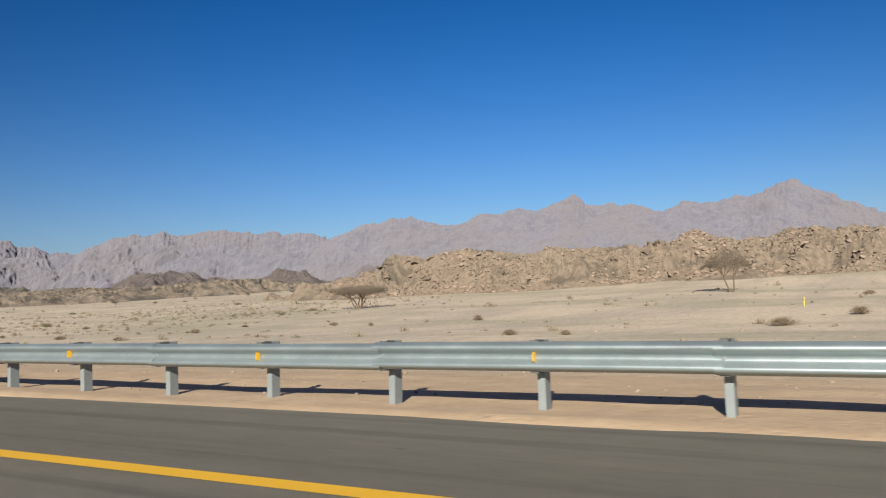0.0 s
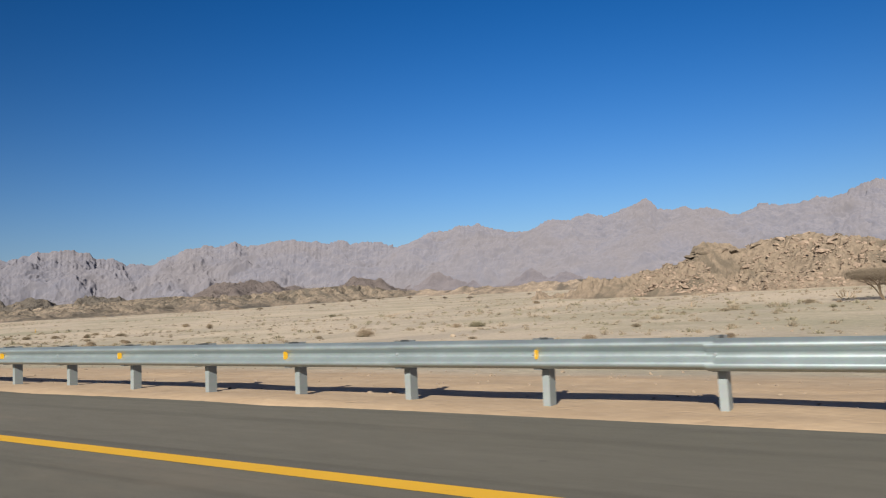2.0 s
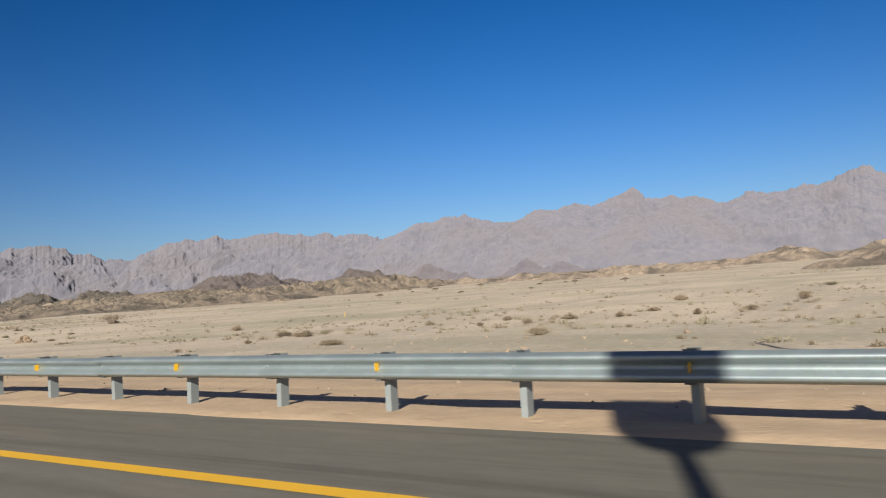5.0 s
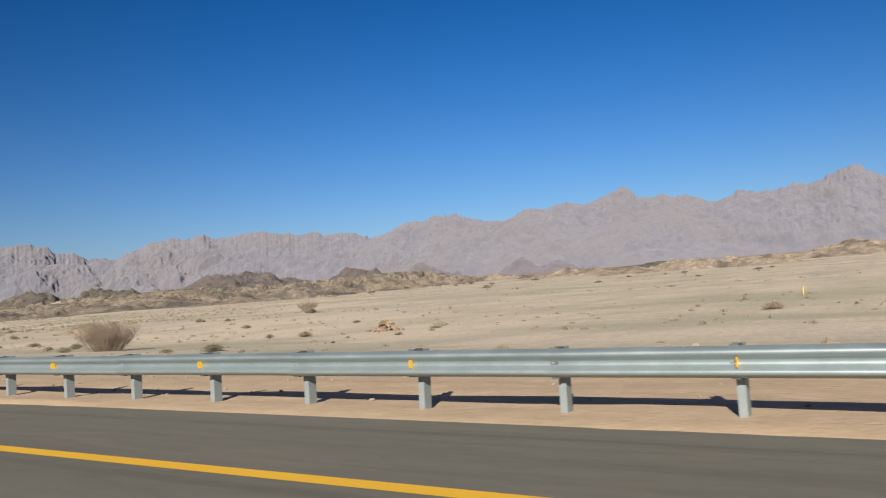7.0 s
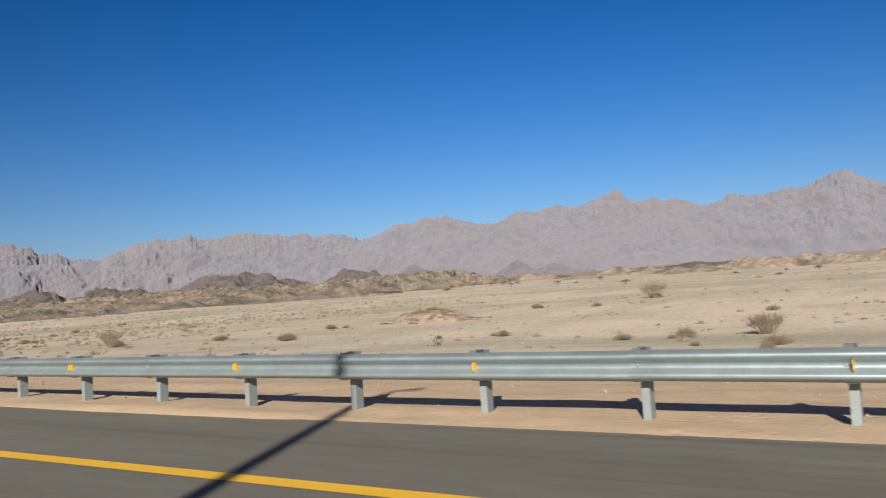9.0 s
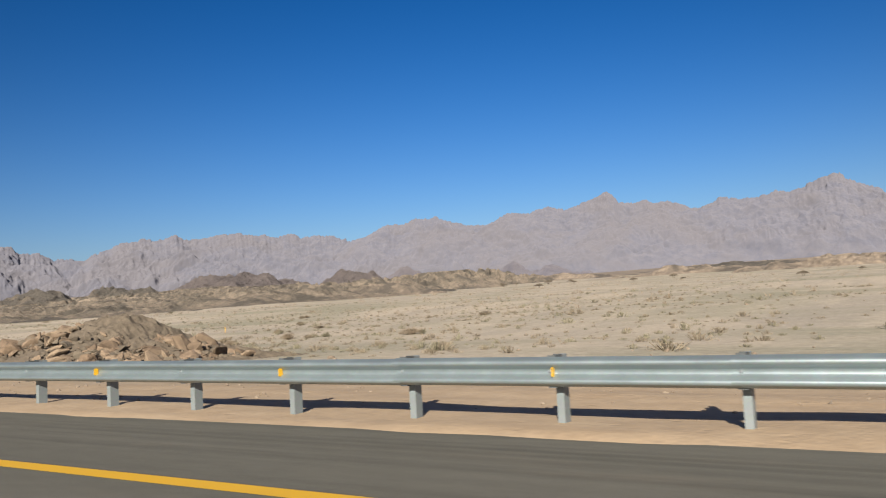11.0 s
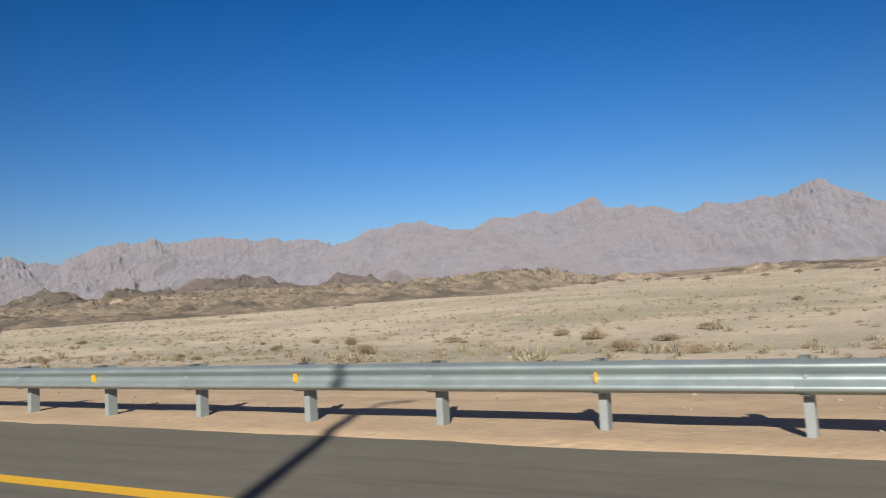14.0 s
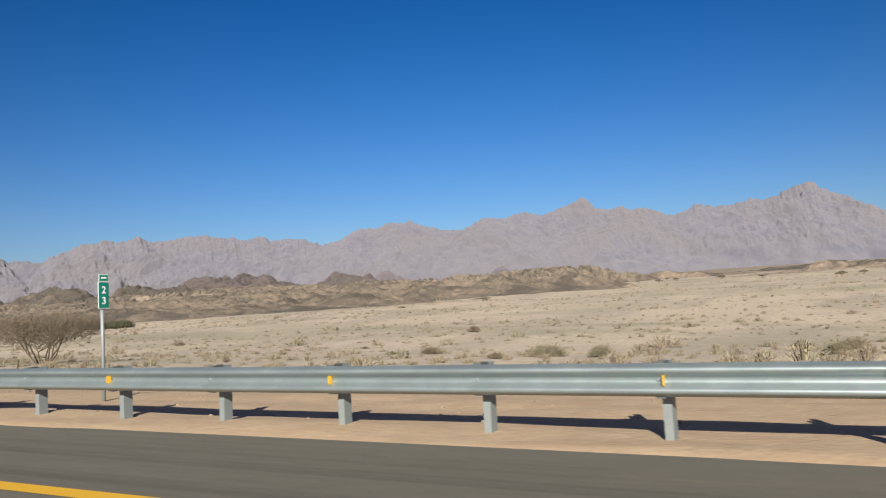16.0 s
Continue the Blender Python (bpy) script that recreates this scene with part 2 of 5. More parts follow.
SIGN_WHITE = plain_material("white_sign_sheeting", (0.624, 0.632, 0.64), 0.45, 0.0, 0.04)
SIGN_BLACK = plain_material("black_sign_lettering", (0.008, 0.01, 0.02), 0.5)
SIGN_GREEN = plain_material("green_sign_sheeting", (0.003, 0.154, 0.114), 0.45)
CREAM_PAINT = plain_material("cream_painted_pole", (0.39, 0.35, 0.269), 0.55, 0.0, 0.2)
MARKER_YELLOW = plain_material("yellow_marker_post", (0.524, 0.302, 0.02), 0.6)
PLASTIC = plain_material("thin_clear_plastic", (0.72, 0.78, 0.84), 0.3)
PLASTIC.node_tree.nodes["Principled BSDF"].inputs["Transmission Weight"].default_value = 0.93
PLASTIC.node_tree.nodes["Principled BSDF"].inputs["IOR"].default_value = 1.05
STONE = rock_material("loose_desert_stone", (0.282, 0.229, 0.168), (0.174, 0.138, 0.101), (0.148, 0.128, 0.107), 4.0, 0.6, 0.03)


def hazed_mountain_material(name, tint=(1.0, 1.0, 1.0)):
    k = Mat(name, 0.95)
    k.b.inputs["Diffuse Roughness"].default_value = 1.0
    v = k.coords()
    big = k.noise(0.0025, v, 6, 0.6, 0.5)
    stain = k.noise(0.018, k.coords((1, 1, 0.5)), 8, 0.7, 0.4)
    # distance haze is painted into these pale, bluish, low-contrast tones
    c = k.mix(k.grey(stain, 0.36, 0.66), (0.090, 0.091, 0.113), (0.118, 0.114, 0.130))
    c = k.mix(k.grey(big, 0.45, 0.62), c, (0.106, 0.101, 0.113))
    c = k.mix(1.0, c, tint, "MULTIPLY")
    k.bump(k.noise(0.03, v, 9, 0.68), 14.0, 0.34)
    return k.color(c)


# range and far hills both carry painted haze in their base colour
HAZED_GRANITE = hazed_mountain_material("hazed_granite_mountain")
HAZED_FAR_HILL = hazed_mountain_material("hazed_pink_hill_rock", (0.88, 0.83, 0.80))


# ---- noise on arrays ----
def vnoise(x, y, seed=0):
    xi, yi = np.floor(x).astype(np.int64), np.floor(y).astype(np.int64)
    fx, fy = x - xi, y - yi
    ux, uy = fx * fx * (3 - 2 * fx), fy * fy * (3 - 2 * fy)

    def h(a, b):
        n = (a * 374761393 + b * 668265263 + seed * 974711) & 0x7FFFFFFF
        n = ((n ^ (n >> 13)) * 1274126177) & 0x7FFFFFFF
        return ((n ^ (n >> 16)) & 0xFFFF) / 32767.5 - 1.0

    top = h(xi, yi) * (1 - ux) + h(xi + 1, yi) * ux
    low = h(xi, yi + 1) * (1 - ux) + h(xi + 1, yi + 1) * ux
    return top * (1 - uy) + low * uy


def fbm(x, y, octaves=5, seed=0, gain=0.5):
    total, amp = 0.0, 1.0
    for i in range(octaves):
        total = total + amp * vnoise(x * 2**i + 17.3 * i, y * 2**i - 9.1 * i, seed + i)
        amp *= gain
    return total


def ridged(x, y, octaves=5, seed=0, gain=0.5):
    total, amp = 0.0, 1.0
    for i in range(octaves):
        total = total + amp * (1.0 - 2.0 * np.abs(vnoise(x * 2.03**i + 7.7 * i, y * 2.03**i + 3.3 * i, seed + i)))
        amp *= gain
    return total


# ---- the lie of the land ----
PROFILE_OFF = (-5000, -45, -16, -14, 6.55, 7.05, 8.0, 11, 16, 28, 45, 62, 85, 105, 125, 200, 400, 560, 800, 1500, 3000, 5000)
PROFILE_Z = (-20, -1.5, -0.3, -0.07, -0.07, 0.02, 0.0, -0.10, -0.42, -1.05, -1.6, -1.8, -1.25, -0.8, -0.42, 1.7, 4.6, 8.5, 16, 38, 80, 120)


def offset_of(x, y):
    return R_ROAD - np.hypot(x + 280.0, R_ROAD - y)


def ground_z(x, y):
    x, y = np.asarray(x, float), np.asarray(y, float)
    off = offset_of(x, y)
    z = sum(np.interp(off * (1 + d), PROFILE_OFF, PROFILE_Z) for d in (-0.12, -0.04, 0.04, 0.12)) / 4
    z = np.where(off < 16, np.interp(off, PROFILE_OFF, PROFILE_Z), np.where(off < 30, z * (off - 16) / 14 + np.interp(off, PROFILE_OFF, PROFILE_Z) * (30 - off) / 14, z))
    far = np.clip((off - 12) / 60, 0, 1)
    z = z + far * (0.30 * fbm(x / 32, y / 40, 4, 3, 0.4) + np.clip(off / 500, 0, 1) * 1.6 * fbm(x / 260, y / 150, 4, 11))
    z = z - 0.6 * np.clip((-400 - x) / 70, 0, 1) * np.clip((off - 35) / 25, 0, 1) * np.clip((170 - off) / 60, 0, 1)
    z = z + 1.7 * np.clip((x + 95) / 55, 0, 1) * np.exp(-(((y - 195) / 38) ** 2))
    z = z - 0.45 * np.exp(-(((x + 335) / 28) ** 2) - ((y - 52) / 17) ** 2)
    z = z - 0.55 * np.exp(-(((x + 448) / 9) ** 2) - ((y - 40) / 8) ** 2)
    near = np.clip((off - 6.6) / 0.5, 0, 1)
    z = z + near * (0.032 * fbm(x / 1.9, y / 0.9, 4, 5) + 0.02 * far * fbm(x / 3.0, y / 2.0, 3, 8))
    return z


def gz(x, y):
    return float(ground_z(x, y))


def sheet(name, X, Y, Z, material, smooth=True):
    """One mesh from grids of x, y and z."""
    n, m = X.shape
    i = np.arange(n * m).reshape(n, m)
    quads = np.stack([i[:-1, :-1], i[:-1, 1:], i[1:, 1:], i[1:, :-1]], -1).reshape(-1, 4)
    me = bpy.data.meshes.new(name)
    me.vertices.add(n * m)
    me.vertices.foreach_set("co", np.stack([X, Y, Z], -1).astype(np.float32).ravel())
    me.loops.add(quads.size)
    me.loops.foreach_set("vertex_index", quads.astype(np.int32).ravel())
    me.polygons.add(len(quads))
    me.polygons.foreach_set("loop_start", np.arange(0, quads.size, 4, dtype=np.int32))
    me.update(calc_edges=True)
    me.polygons.foreach_set("use_smooth", np.full(len(quads), smooth))
    me.materials.append(material)
    me.update()
    return me


def solid(name, verts, faces, material, smooth=False):
    me = bpy.data.meshes.new(name)
    me.from_pydata([tuple(v) for v in verts], [], faces)
    me.materials.append(material)
    if smooth:
        me.polygons.foreach_set("use_smooth", [True] * len(me.polygons))
    me.update()
    return me


def spread(name, rows, material, smooth=False):
    """One mesh out of many (verts, faces) lumps."""
    verts, faces, k = [], [], 0
    for v, f in rows:
        verts.extend(v)
        faces.extend([tuple(i + k for i in q) for q in f])
        k += len(v)
    return solid(name, verts, faces, material, smooth)


def finish(bm, name, material, bevel=0.0):
    if bevel:
        bmesh.ops.bevel(bm, geom=bm.edges[:], offset=bevel, segments=2, affect="EDGES", clamp_overlap=True)
    me = bpy.data.meshes.new(name)
    bm.to_mesh(me)
    bm.free()
    me.materials.append(material)
    return me


def part(name, me, parent, m=None, label=""):
    ob = new(name, me)
    ob.parent = parent
    if m is not None:
        ob.matrix_basis = m
    if label:
        ob["label"] = label
    return ob


def empty(name, m, label, category, group="", kind=""):
    ob = new(name)
    ob.matrix_basis = m
    return tagged(ob, label, category, group, kind)


def box_mesh(name, size, material, bevel=0.01, centre=(0, 0, 0)):
    bm = bmesh.new()
    bmesh.ops.create_cube(bm, size=1.0, matrix=Matrix.Translation(centre) @ Matrix.Diagonal((*size, 1)))
    return finish(bm, name, material, bevel)


def tube_mesh(name, stations, sides, material, smooth=True):
    """Closed tube through stations of (x, y, z, radius)."""
    pts = [Vector(s[:3]) for s in stations]
    verts, faces = [], []
    for i, s in enumerate(stations):
        d = (pts[min(i + 1, len(pts) - 1)] - pts[max(i - 1, 0)]).normalized()
        u = d.cross(Vector((0.31, 0.95, 0.05))).normalized()
        w = d.cross(u)
        for k in range(sides):
            a = 2 * math.pi * k / sides
            verts.append(pts[i] + s[3] * (math.cos(a) * u + math.sin(a) * w))
    for i in range(len(stations) - 1):
        for k in range(sides):
            j = (k + 1) % sides
            faces.append((i * sides + k, i * sides + j, (i + 1) * sides + j, (i + 1) * sides + k))
    faces.append(tuple(range(sides))[::-1])
    faces.append(tuple((len(stations) - 1) * sides + k for k in range(sides)))
    return solid(name, verts, faces, material, smooth)


# ---- ground ----
def build_ground():
    off = np.concatenate([-np.geomspace(4500, 20, 26), [-16, -14, -5, 3, 6.3], np.arange(6.5, 16, 0.2), np.geomspace(16, 150, 110), np.geomspace(153, 4700, 110)])
    u = np.linspace(0, 1, 860)[None, :]
    reach = np.abs(off)[:, None]
    x0, x1 = -640 - 2.3 * np.maximum(reach, 10), 40 + 0.9 * reach
    X = x0 + (x1 - x0) * u
    Y = off[:, None] + (X + 280) ** 2 / (2 * R_ROAD) * np.clip(1 - (reach - 60) / 500, 0, 1)
    Z = ground_z(X, Y)
    me = sheet("ground", X, Y, Z, SAND)
    true_off = offset_of(X, Y)
    edge = true_off + 0.9 * fbm(X / 6, Y / 2.5, 4, 21)
    verge = np.clip((15.5 - np.abs(edge)) / 3.5, 0, 1)
    me.attributes.new("shoulder", "FLOAT", "POINT").data.foreach_set("value", verge.astype(np.float32).ravel())
    stony = np.clip((true_off - 700 + 160 * fbm(X / 200, Y / 120, 4, 27)) / 120, 0, 1)
    me.attributes.new("stony", "FLOAT", "POINT").data.foreach_set("value", stony.astype(np.float32).ravel())
    tagged(new("ground", me), "pale sandy desert plain with gravel streaks", "ground", kind="structure")


def strip(name, off0, off1, s0, s1, z, material, label, step=4.0, thick=0.0, cells=1):
    ss = np.arange(s0, s1 + 0.01, step)
    oo = np.linspace(off0, off1, cells + 1)
    a = (ss - 280.0)[None, :] / R_ROAD
    X = -280.0 - (R_ROAD - oo[:, None]) * np.sin(a)
    Y = R_ROAD - (R_ROAD - oo[:, None]) * np.cos(a)
    if "line" in name:
        shift = np.interp(ss, (-200, 0, 30, 55, 90, 125, 450, 800), (-0.15, -0.15, -0.27, -0.27, -0.2, 0.05, 0.06, 0.08))[None, :]
        Y = Y + shift
    Z = np.full(X.shape, z)
    if thick:
        X, Y = np.vstack([X[:1], X, X[-1:]]), np.vstack([Y[:1], Y, Y[-1:]])
        Z = np.vstack([Z[:1] - thick, Z, Z[-1:] - thick])
        oo = np.concatenate([oo[:1], oo, oo[-1:]])
    me = sheet(name, X, Y, Z, material, False)
    across = np.repeat(oo[:, None], X.shape[1], 1)
    me.attributes.new("across", "FLOAT", "POINT").data.foreach_set("value", across.astype(np.float32).ravel())
    return tagged(new(name, me), label, name.split("_")[-1], kind="structure")


build_ground()
strip("road", -5.6, 6.95, -200, 800, 0.0, ASPHALT, "grey-brown asphalt highway with a paved shoulder", 4.0, 0.12, 8)
strip("edge_line", 4.19, 4.40, -200, 800, 0.004, YELLOW_LINE, "yellow edge line painted along the asphalt")

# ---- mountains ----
# bearing (degrees to the left of north) and crest height, fitted to the skyline seen from the camera
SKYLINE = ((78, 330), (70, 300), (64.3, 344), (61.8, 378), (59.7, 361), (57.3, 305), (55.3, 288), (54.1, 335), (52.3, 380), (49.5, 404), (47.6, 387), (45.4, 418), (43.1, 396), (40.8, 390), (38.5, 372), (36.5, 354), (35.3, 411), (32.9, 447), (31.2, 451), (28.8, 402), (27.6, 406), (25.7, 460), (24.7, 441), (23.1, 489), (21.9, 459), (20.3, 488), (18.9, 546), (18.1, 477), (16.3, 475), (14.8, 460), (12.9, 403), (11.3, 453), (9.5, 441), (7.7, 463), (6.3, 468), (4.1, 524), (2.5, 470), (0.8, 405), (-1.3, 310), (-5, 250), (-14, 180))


def build_mountains():
    az = np.linspace(72, -12, 1600)[None, :]
    k = np.linspace(0, 1, 210)[:, None]
    r = 3350 + 1350 * k
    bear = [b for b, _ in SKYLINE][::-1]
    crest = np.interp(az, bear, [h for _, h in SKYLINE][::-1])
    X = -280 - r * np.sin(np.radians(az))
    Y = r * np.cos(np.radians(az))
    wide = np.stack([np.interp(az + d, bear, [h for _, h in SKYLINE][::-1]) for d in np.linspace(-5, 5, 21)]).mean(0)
    across, deep_in = az * 76.8 + 0 * k, 1350 * k + 0 * az
    base = ground_z(X, Y)
    # winding coordinates, so that no gully runs straight
    wx = across + 70 * fbm(across / 240, deep_in / 240, 4, 171)
    wy = deep_in + 70 * fbm(across / 240, deep_in / 240, 4, 181)
    layers = [base - 30 + 0 * k]
    # one ridge behind the other, the last one carries the skyline
    for n, (at_k, share, wave) in enumerate(((0.20, 0.16, 0.55), (0.32, 0.34, 0.45), (0.46, 0.55, 0.35), (0.60, 0.78, 0.20), (0.76, 1.0, 0.0))):
        axis = at_k + (0.045 if share < 1 else 0.02) * fbm(wx / 300, wy / 500, 4, 130 + n, 0.45)
        top = base + (np.minimum(wide, crest + 40) - base) * share * (1 + wave * fbm(wx / 380, wy / 380, 3, 140 + n))
        if share == 1.0:
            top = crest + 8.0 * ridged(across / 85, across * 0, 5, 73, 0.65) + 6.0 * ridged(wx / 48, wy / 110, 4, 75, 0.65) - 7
        away = np.abs(k - axis) * 1350
        layers.append(top - away * np.where(k < axis, 0.50, 0.8))
    Z = 14.0 * np.log(sum(np.exp((z - 300) / 14.0) for z in layers)) + 300
    tall = np.clip((Z - base + 10) / 120, 0, 1) * np.clip((crest + 14 - Z) / 70, 0.12, 1)
    gully = 11 * (ridged(wx / 190, wy / 330, 3, 191, 0.5) - 0.3) + 7 * (ridged(wx / 62, wy / 95, 3, 192, 0.55) - 0.3) + 3.5 * ridged(across / 24, wy / 34, 3, 193, 0.6)
    Z = Z + tall * gully
    Z = base - 30 + (Z - base + 30) * np.clip(k / 0.06, 0, 1)
    me = sheet("mountain_range", X, Y, Z, HAZED_GRANITE, True)
    tagged(new("mountain_range", me), "jagged granite mountain range far away, haze painted into its pinkish-grey", "mountains", kind="structure")


build_mountains()


# ---- hills ----
def hill(name, x, y, top, rx, ry, spin, material, label, seed, cells=90, knobs=0.35, sharp=1.0, grain=9.0):
    """A rocky hill of its own grid, higher than the plain by the wanted crest."""
    g = np.linspace(-1.25, 1.25, cells)
    U, V = np.meshgrid(g, g)
    a = radians(spin)
    X = x + rx * U * math.cos(a) - ry * V * math.sin(a)
    Y = y + rx * U * math.sin(a) + ry * V * math.cos(a)
    G = ground_z(X, Y)
    high = top - gz(x, y)
    wob = 0.30 * fbm(X / (0.5 * rx), Y / (0.5 * rx), 4, seed)
    d = np.sqrt(U**2 + V**2) * (1 + 1.3 * wob)
    form = np.clip(np.exp(-((1.55 * d) ** (1.1 + 0.4 * sharp))) - 0.09, 0, 1)
    bend = grain * fbm(X / grain / 3, Y / grain / 3, 3, seed + 4)
    rocky = ridged((X + bend) / grain / 2.2, (Y - bend) / grain / 3, 6, seed + 9, 0.6)
    spurs = ridged((X + 2 * bend) / (0.7 * rx), (Y + bend) / (0.9 * ry), 4, seed + 5, 0.5)
    h = form * (0.8 + 0.22 * spurs) + knobs * np.clip(1.15 - d, 0, 1) ** 0.8 * 0.40 * rocky
    rim = np.clip((1.23 - np.maximum(np.abs(U), np.abs(V))) / 0.25, 0, 1)
    rim = rim * rim * (3 - 2 * rim)
    h = high * h / h.max() * rim
    Z = G + h - 0.6 * high * np.clip(d - 0.85, 0, 0.6) * rim - (0.3 * high + 2.0) * (1 - rim) - 0.2 - 0.002 * Y
    return tagged(new(name, sheet(name, X, Y, Z, material, False)), label, "hill", "hills on the plain")


HILLS = (
    # x, y, top, rx, ry, spin, kind, seed, knobs, sharp, grain
    (-1818, 1386, 99, 250, 170, 10, "red", 3, 0.30, 0.95, 40),
    (-1777, 1575, 84, 150, 120, 0, "red", 4, 0.25, 1.2, 40),
    (-1803, 1890, 115, 215, 160, 0, "red", 5, 0.3, 1.25, 40),
    (-1690, 1800, 74, 230, 110, 20, "red", 6, 0.3, 1.0, 40),
    (-1325, 718, 49, 120, 85, 0, "dark", 7, 0.4, 1.4, 26),
    (-1335, 617, 42, 120, 70, 0, "dark", 8, 0.35, 1.6, 30),
    (-1400, 636, 48, 125, 70, 0, "dark", 9, 0.35, 1.6, 30),
    (-1520, 640, 55, 100, 70, 0, "dark", 10, 0.4, 0.9, 22),
    (-1650, 640, 54, 90, 70, 0, "dark", 12, 0.4, 0.9, 22),
    (-1230, 640, 33, 110, 40, 10, "dark", 13, 0.5, 0.8, 22),
    (-1071, 520, 24, 120, 45, 10, "ochre", 14, 0.5, 0.7, 16),
    (-725, 480, 17.5, 60, 28, 0, "ochre", 17, 0.5, 0.7, 12),
    (-771, 536, 18.5, 70, 30, 0, "dark", 18, 0.5, 0.7, 12),
    (-719, 850, 27, 90, 40, 0, "ochre", 19, 0.4, 0.8, 20),
    (-832, 670, 22, 90, 40, 0, "dark", 20, 0.5, 0.8, 16),
    (-560, 722, 23.5, 75, 30, 0, "ochre", 21, 0.5, 0.7, 14),
    (-440, 640, 21.5, 70, 26, 0, "ochre", 22, 0.5, 0.7, 12),
    (-520, 740, 20, 60, 26, 0, "ochre", 23, 0.5, 0.7, 14),
    (-380, 640, 17, 60, 24, 0, "ochre", 24, 0.5, 0.7, 12),
    (-205, 425, 13.5, 50, 34, 0, "ochre", 25, 0.35, 0.9, 14),
    (-150, 440, 18, 48, 36, 0, "ochre", 26, 0.35, 0.9, 14),
    (-60, 440, 18, 60, 40, 0, "ochre", 27, 0.4, 0.8, 14),
    (-316, 740, 30.5, 66, 44, 0, "ochre", 28, 0.3, 0.9, 16),
    (-205, 935, 39.5, 130, 50, 0, "ochre", 41, 0.5, 0.7, 14),
    (-120, 800, 24, 90, 26, 5, "ochre", 42, 0.5, 0.7, 14),
    (-420, 900, 28, 120, 30, 0, "ochre", 43, 0.5, 0.7, 14),
    (-30, 880, 29, 110, 30, 0, "dark", 44, 0.5, 0.7, 14),
    (-560, 980, 31, 130, 34, 0, "dark", 45, 0.5, 0.7, 16),
    (-1640, 2735, 141, 150, 110, 0, "far", 29, 0.3, 1.1, 60),
    (-1480, 2720, 118, 140, 100, 0, "far", 30, 0.3, 1.1, 60),
    (-2250, 2900, 165, 240, 160, 0, "far", 33, 0.25, 1.1, 80),
)
HILL_LOOK = {
    "dark": (DARK_HILL, "low dark brown rocky hill rising from the plain"),
    "ochre": (OCHRE_HILL, "low ochre and brown eroded rock hill on the sand"),
    "far": (HAZED_FAR_HILL, "pinkish hill with painted haze at the foot of the mountains"),
    "red": (HAZED_RED_HILL, "small reddish hill greyed by painted haze before the mountains"),
}
for x, y, top, rx, ry, spin, look_of, seed, knobs, sharp, grain in HILLS:
    hill("hill", x, y, top, rx, ry, spin, HILL_LOOK[look_of][0], HILL_LOOK[look_of][1], seed, 100, knobs * 1.35, sharp, grain)



FOOT_Y = (150, 180, 220, 300, 480, 600, 850, 1000)
FOOT_X = (-790, -722, -684, -655, -690, -760, -720, -760)


def build_foothills():
    """Broken low ground of ochre ledges and dark knolls where the plain ends."""
    X, Y = np.meshgrid(np.linspace(-1750, -600, 720), np.geomspace(165, 900, 300))
    inside = np.clip((np.interp(Y, FOOT_Y, FOOT_X) - X + 22 * fbm(X / 50, Y / 50, 4, 83)) / 60, -0.2, 1)
    inside = np.minimum(inside, np.clip((900 - Y) / 120, -0.2, 1))
    inside = np.minimum(inside, np.clip((Y - 165) / 25, -0.2, 1))
    amp = 3.6 + 10.0 * (Y - 170) / 500 + 4.0 * np.clip((-980 - X) / 260, 0, 1) * np.clip((Y - 330) / 200, 0, 1)
    sway = 14 * fbm(X / 40, Y / 40, 3, 88)
    relief = 0.36 + 0.44 * fbm(X / 80, Y / 55, 4, 84) + 0.34 * ridged((X + sway) / 30, (Y - sway) / 26, 6, 85, 0.62) + 0.20 * ridged(X / 9, (Y + sway) / 9, 4, 86, 0.62)
    Z = ground_z(X, Y) + np.where(inside > 0, np.maximum(inside, 0) ** 0.7 * amp * np.clip(relief, -0.05, 1.3), 8.0 * inside) - 0.4
    tagged(new("foothills", sheet("foothills", X, Y, Z, FOOTHILL, False)), "broken ochre ledges and dark knolls at the edge of the plain", "foothills", kind="structure")


build_foothills()

# ---- rocks ----
def rock_lump(rng, subdiv, cuts=12, keep=0.42):
    bm = bmesh.new()
    bmesh.ops.create_icosphere(bm, subdivisions=subdiv, radius=1.0)
    planes = []
    for _ in range(cuts):
        n = Vector((rng.gauss(0, 1), rng.gauss(0, 1), rng.gauss(0, 1))).normalized()
        planes.append((n, rng.uniform(keep, 0.95)))
    for v in bm.verts:
        for n, d in planes:
            over = v.co.dot(n) - d
            if over > 0:
                v.co -= n * over
        v.co += v.co * rng.uniform(-0.03, 0.03)
    verts = [v.co.copy() for v in bm.verts]
    faces = [tuple(v.index for v in f.verts) for f in bm.faces]
    bm.free()
    return verts, faces


rng = random.Random(7)


def block(rng, points=15):
    """An angular block: the hull of a few points in a rough slab."""
    bm = bmesh.new()
    for _ in range(points):
        p = Vector((rng.gauss(0, 1), rng.gauss(0, 1), rng.gauss(0, 1))).normalized() * rng.uniform(0.8, 1.15)
        bm.verts.new((p.x, p.y, max(-0.75, min(0.75, p.z))))
    hull = bmesh.ops.convex_hull(bm, input=bm.verts[:])
    bmesh.ops.delete(bm, geom=[g for g in hull["geom_interior"] if isinstance(g, bmesh.types.BMVert)], context="VERTS")
    bmesh.ops.bevel(bm, geom=bm.edges[:], offset=0.05, segments=1, affect="EDGES", clamp_overlap=True)
    bm.verts.index_update()
    verts = [v.co.copy() for v in bm.verts]
    faces = [tuple(v.index for v in f.verts) for f in bm.faces]
    bm.free()
    return verts, faces


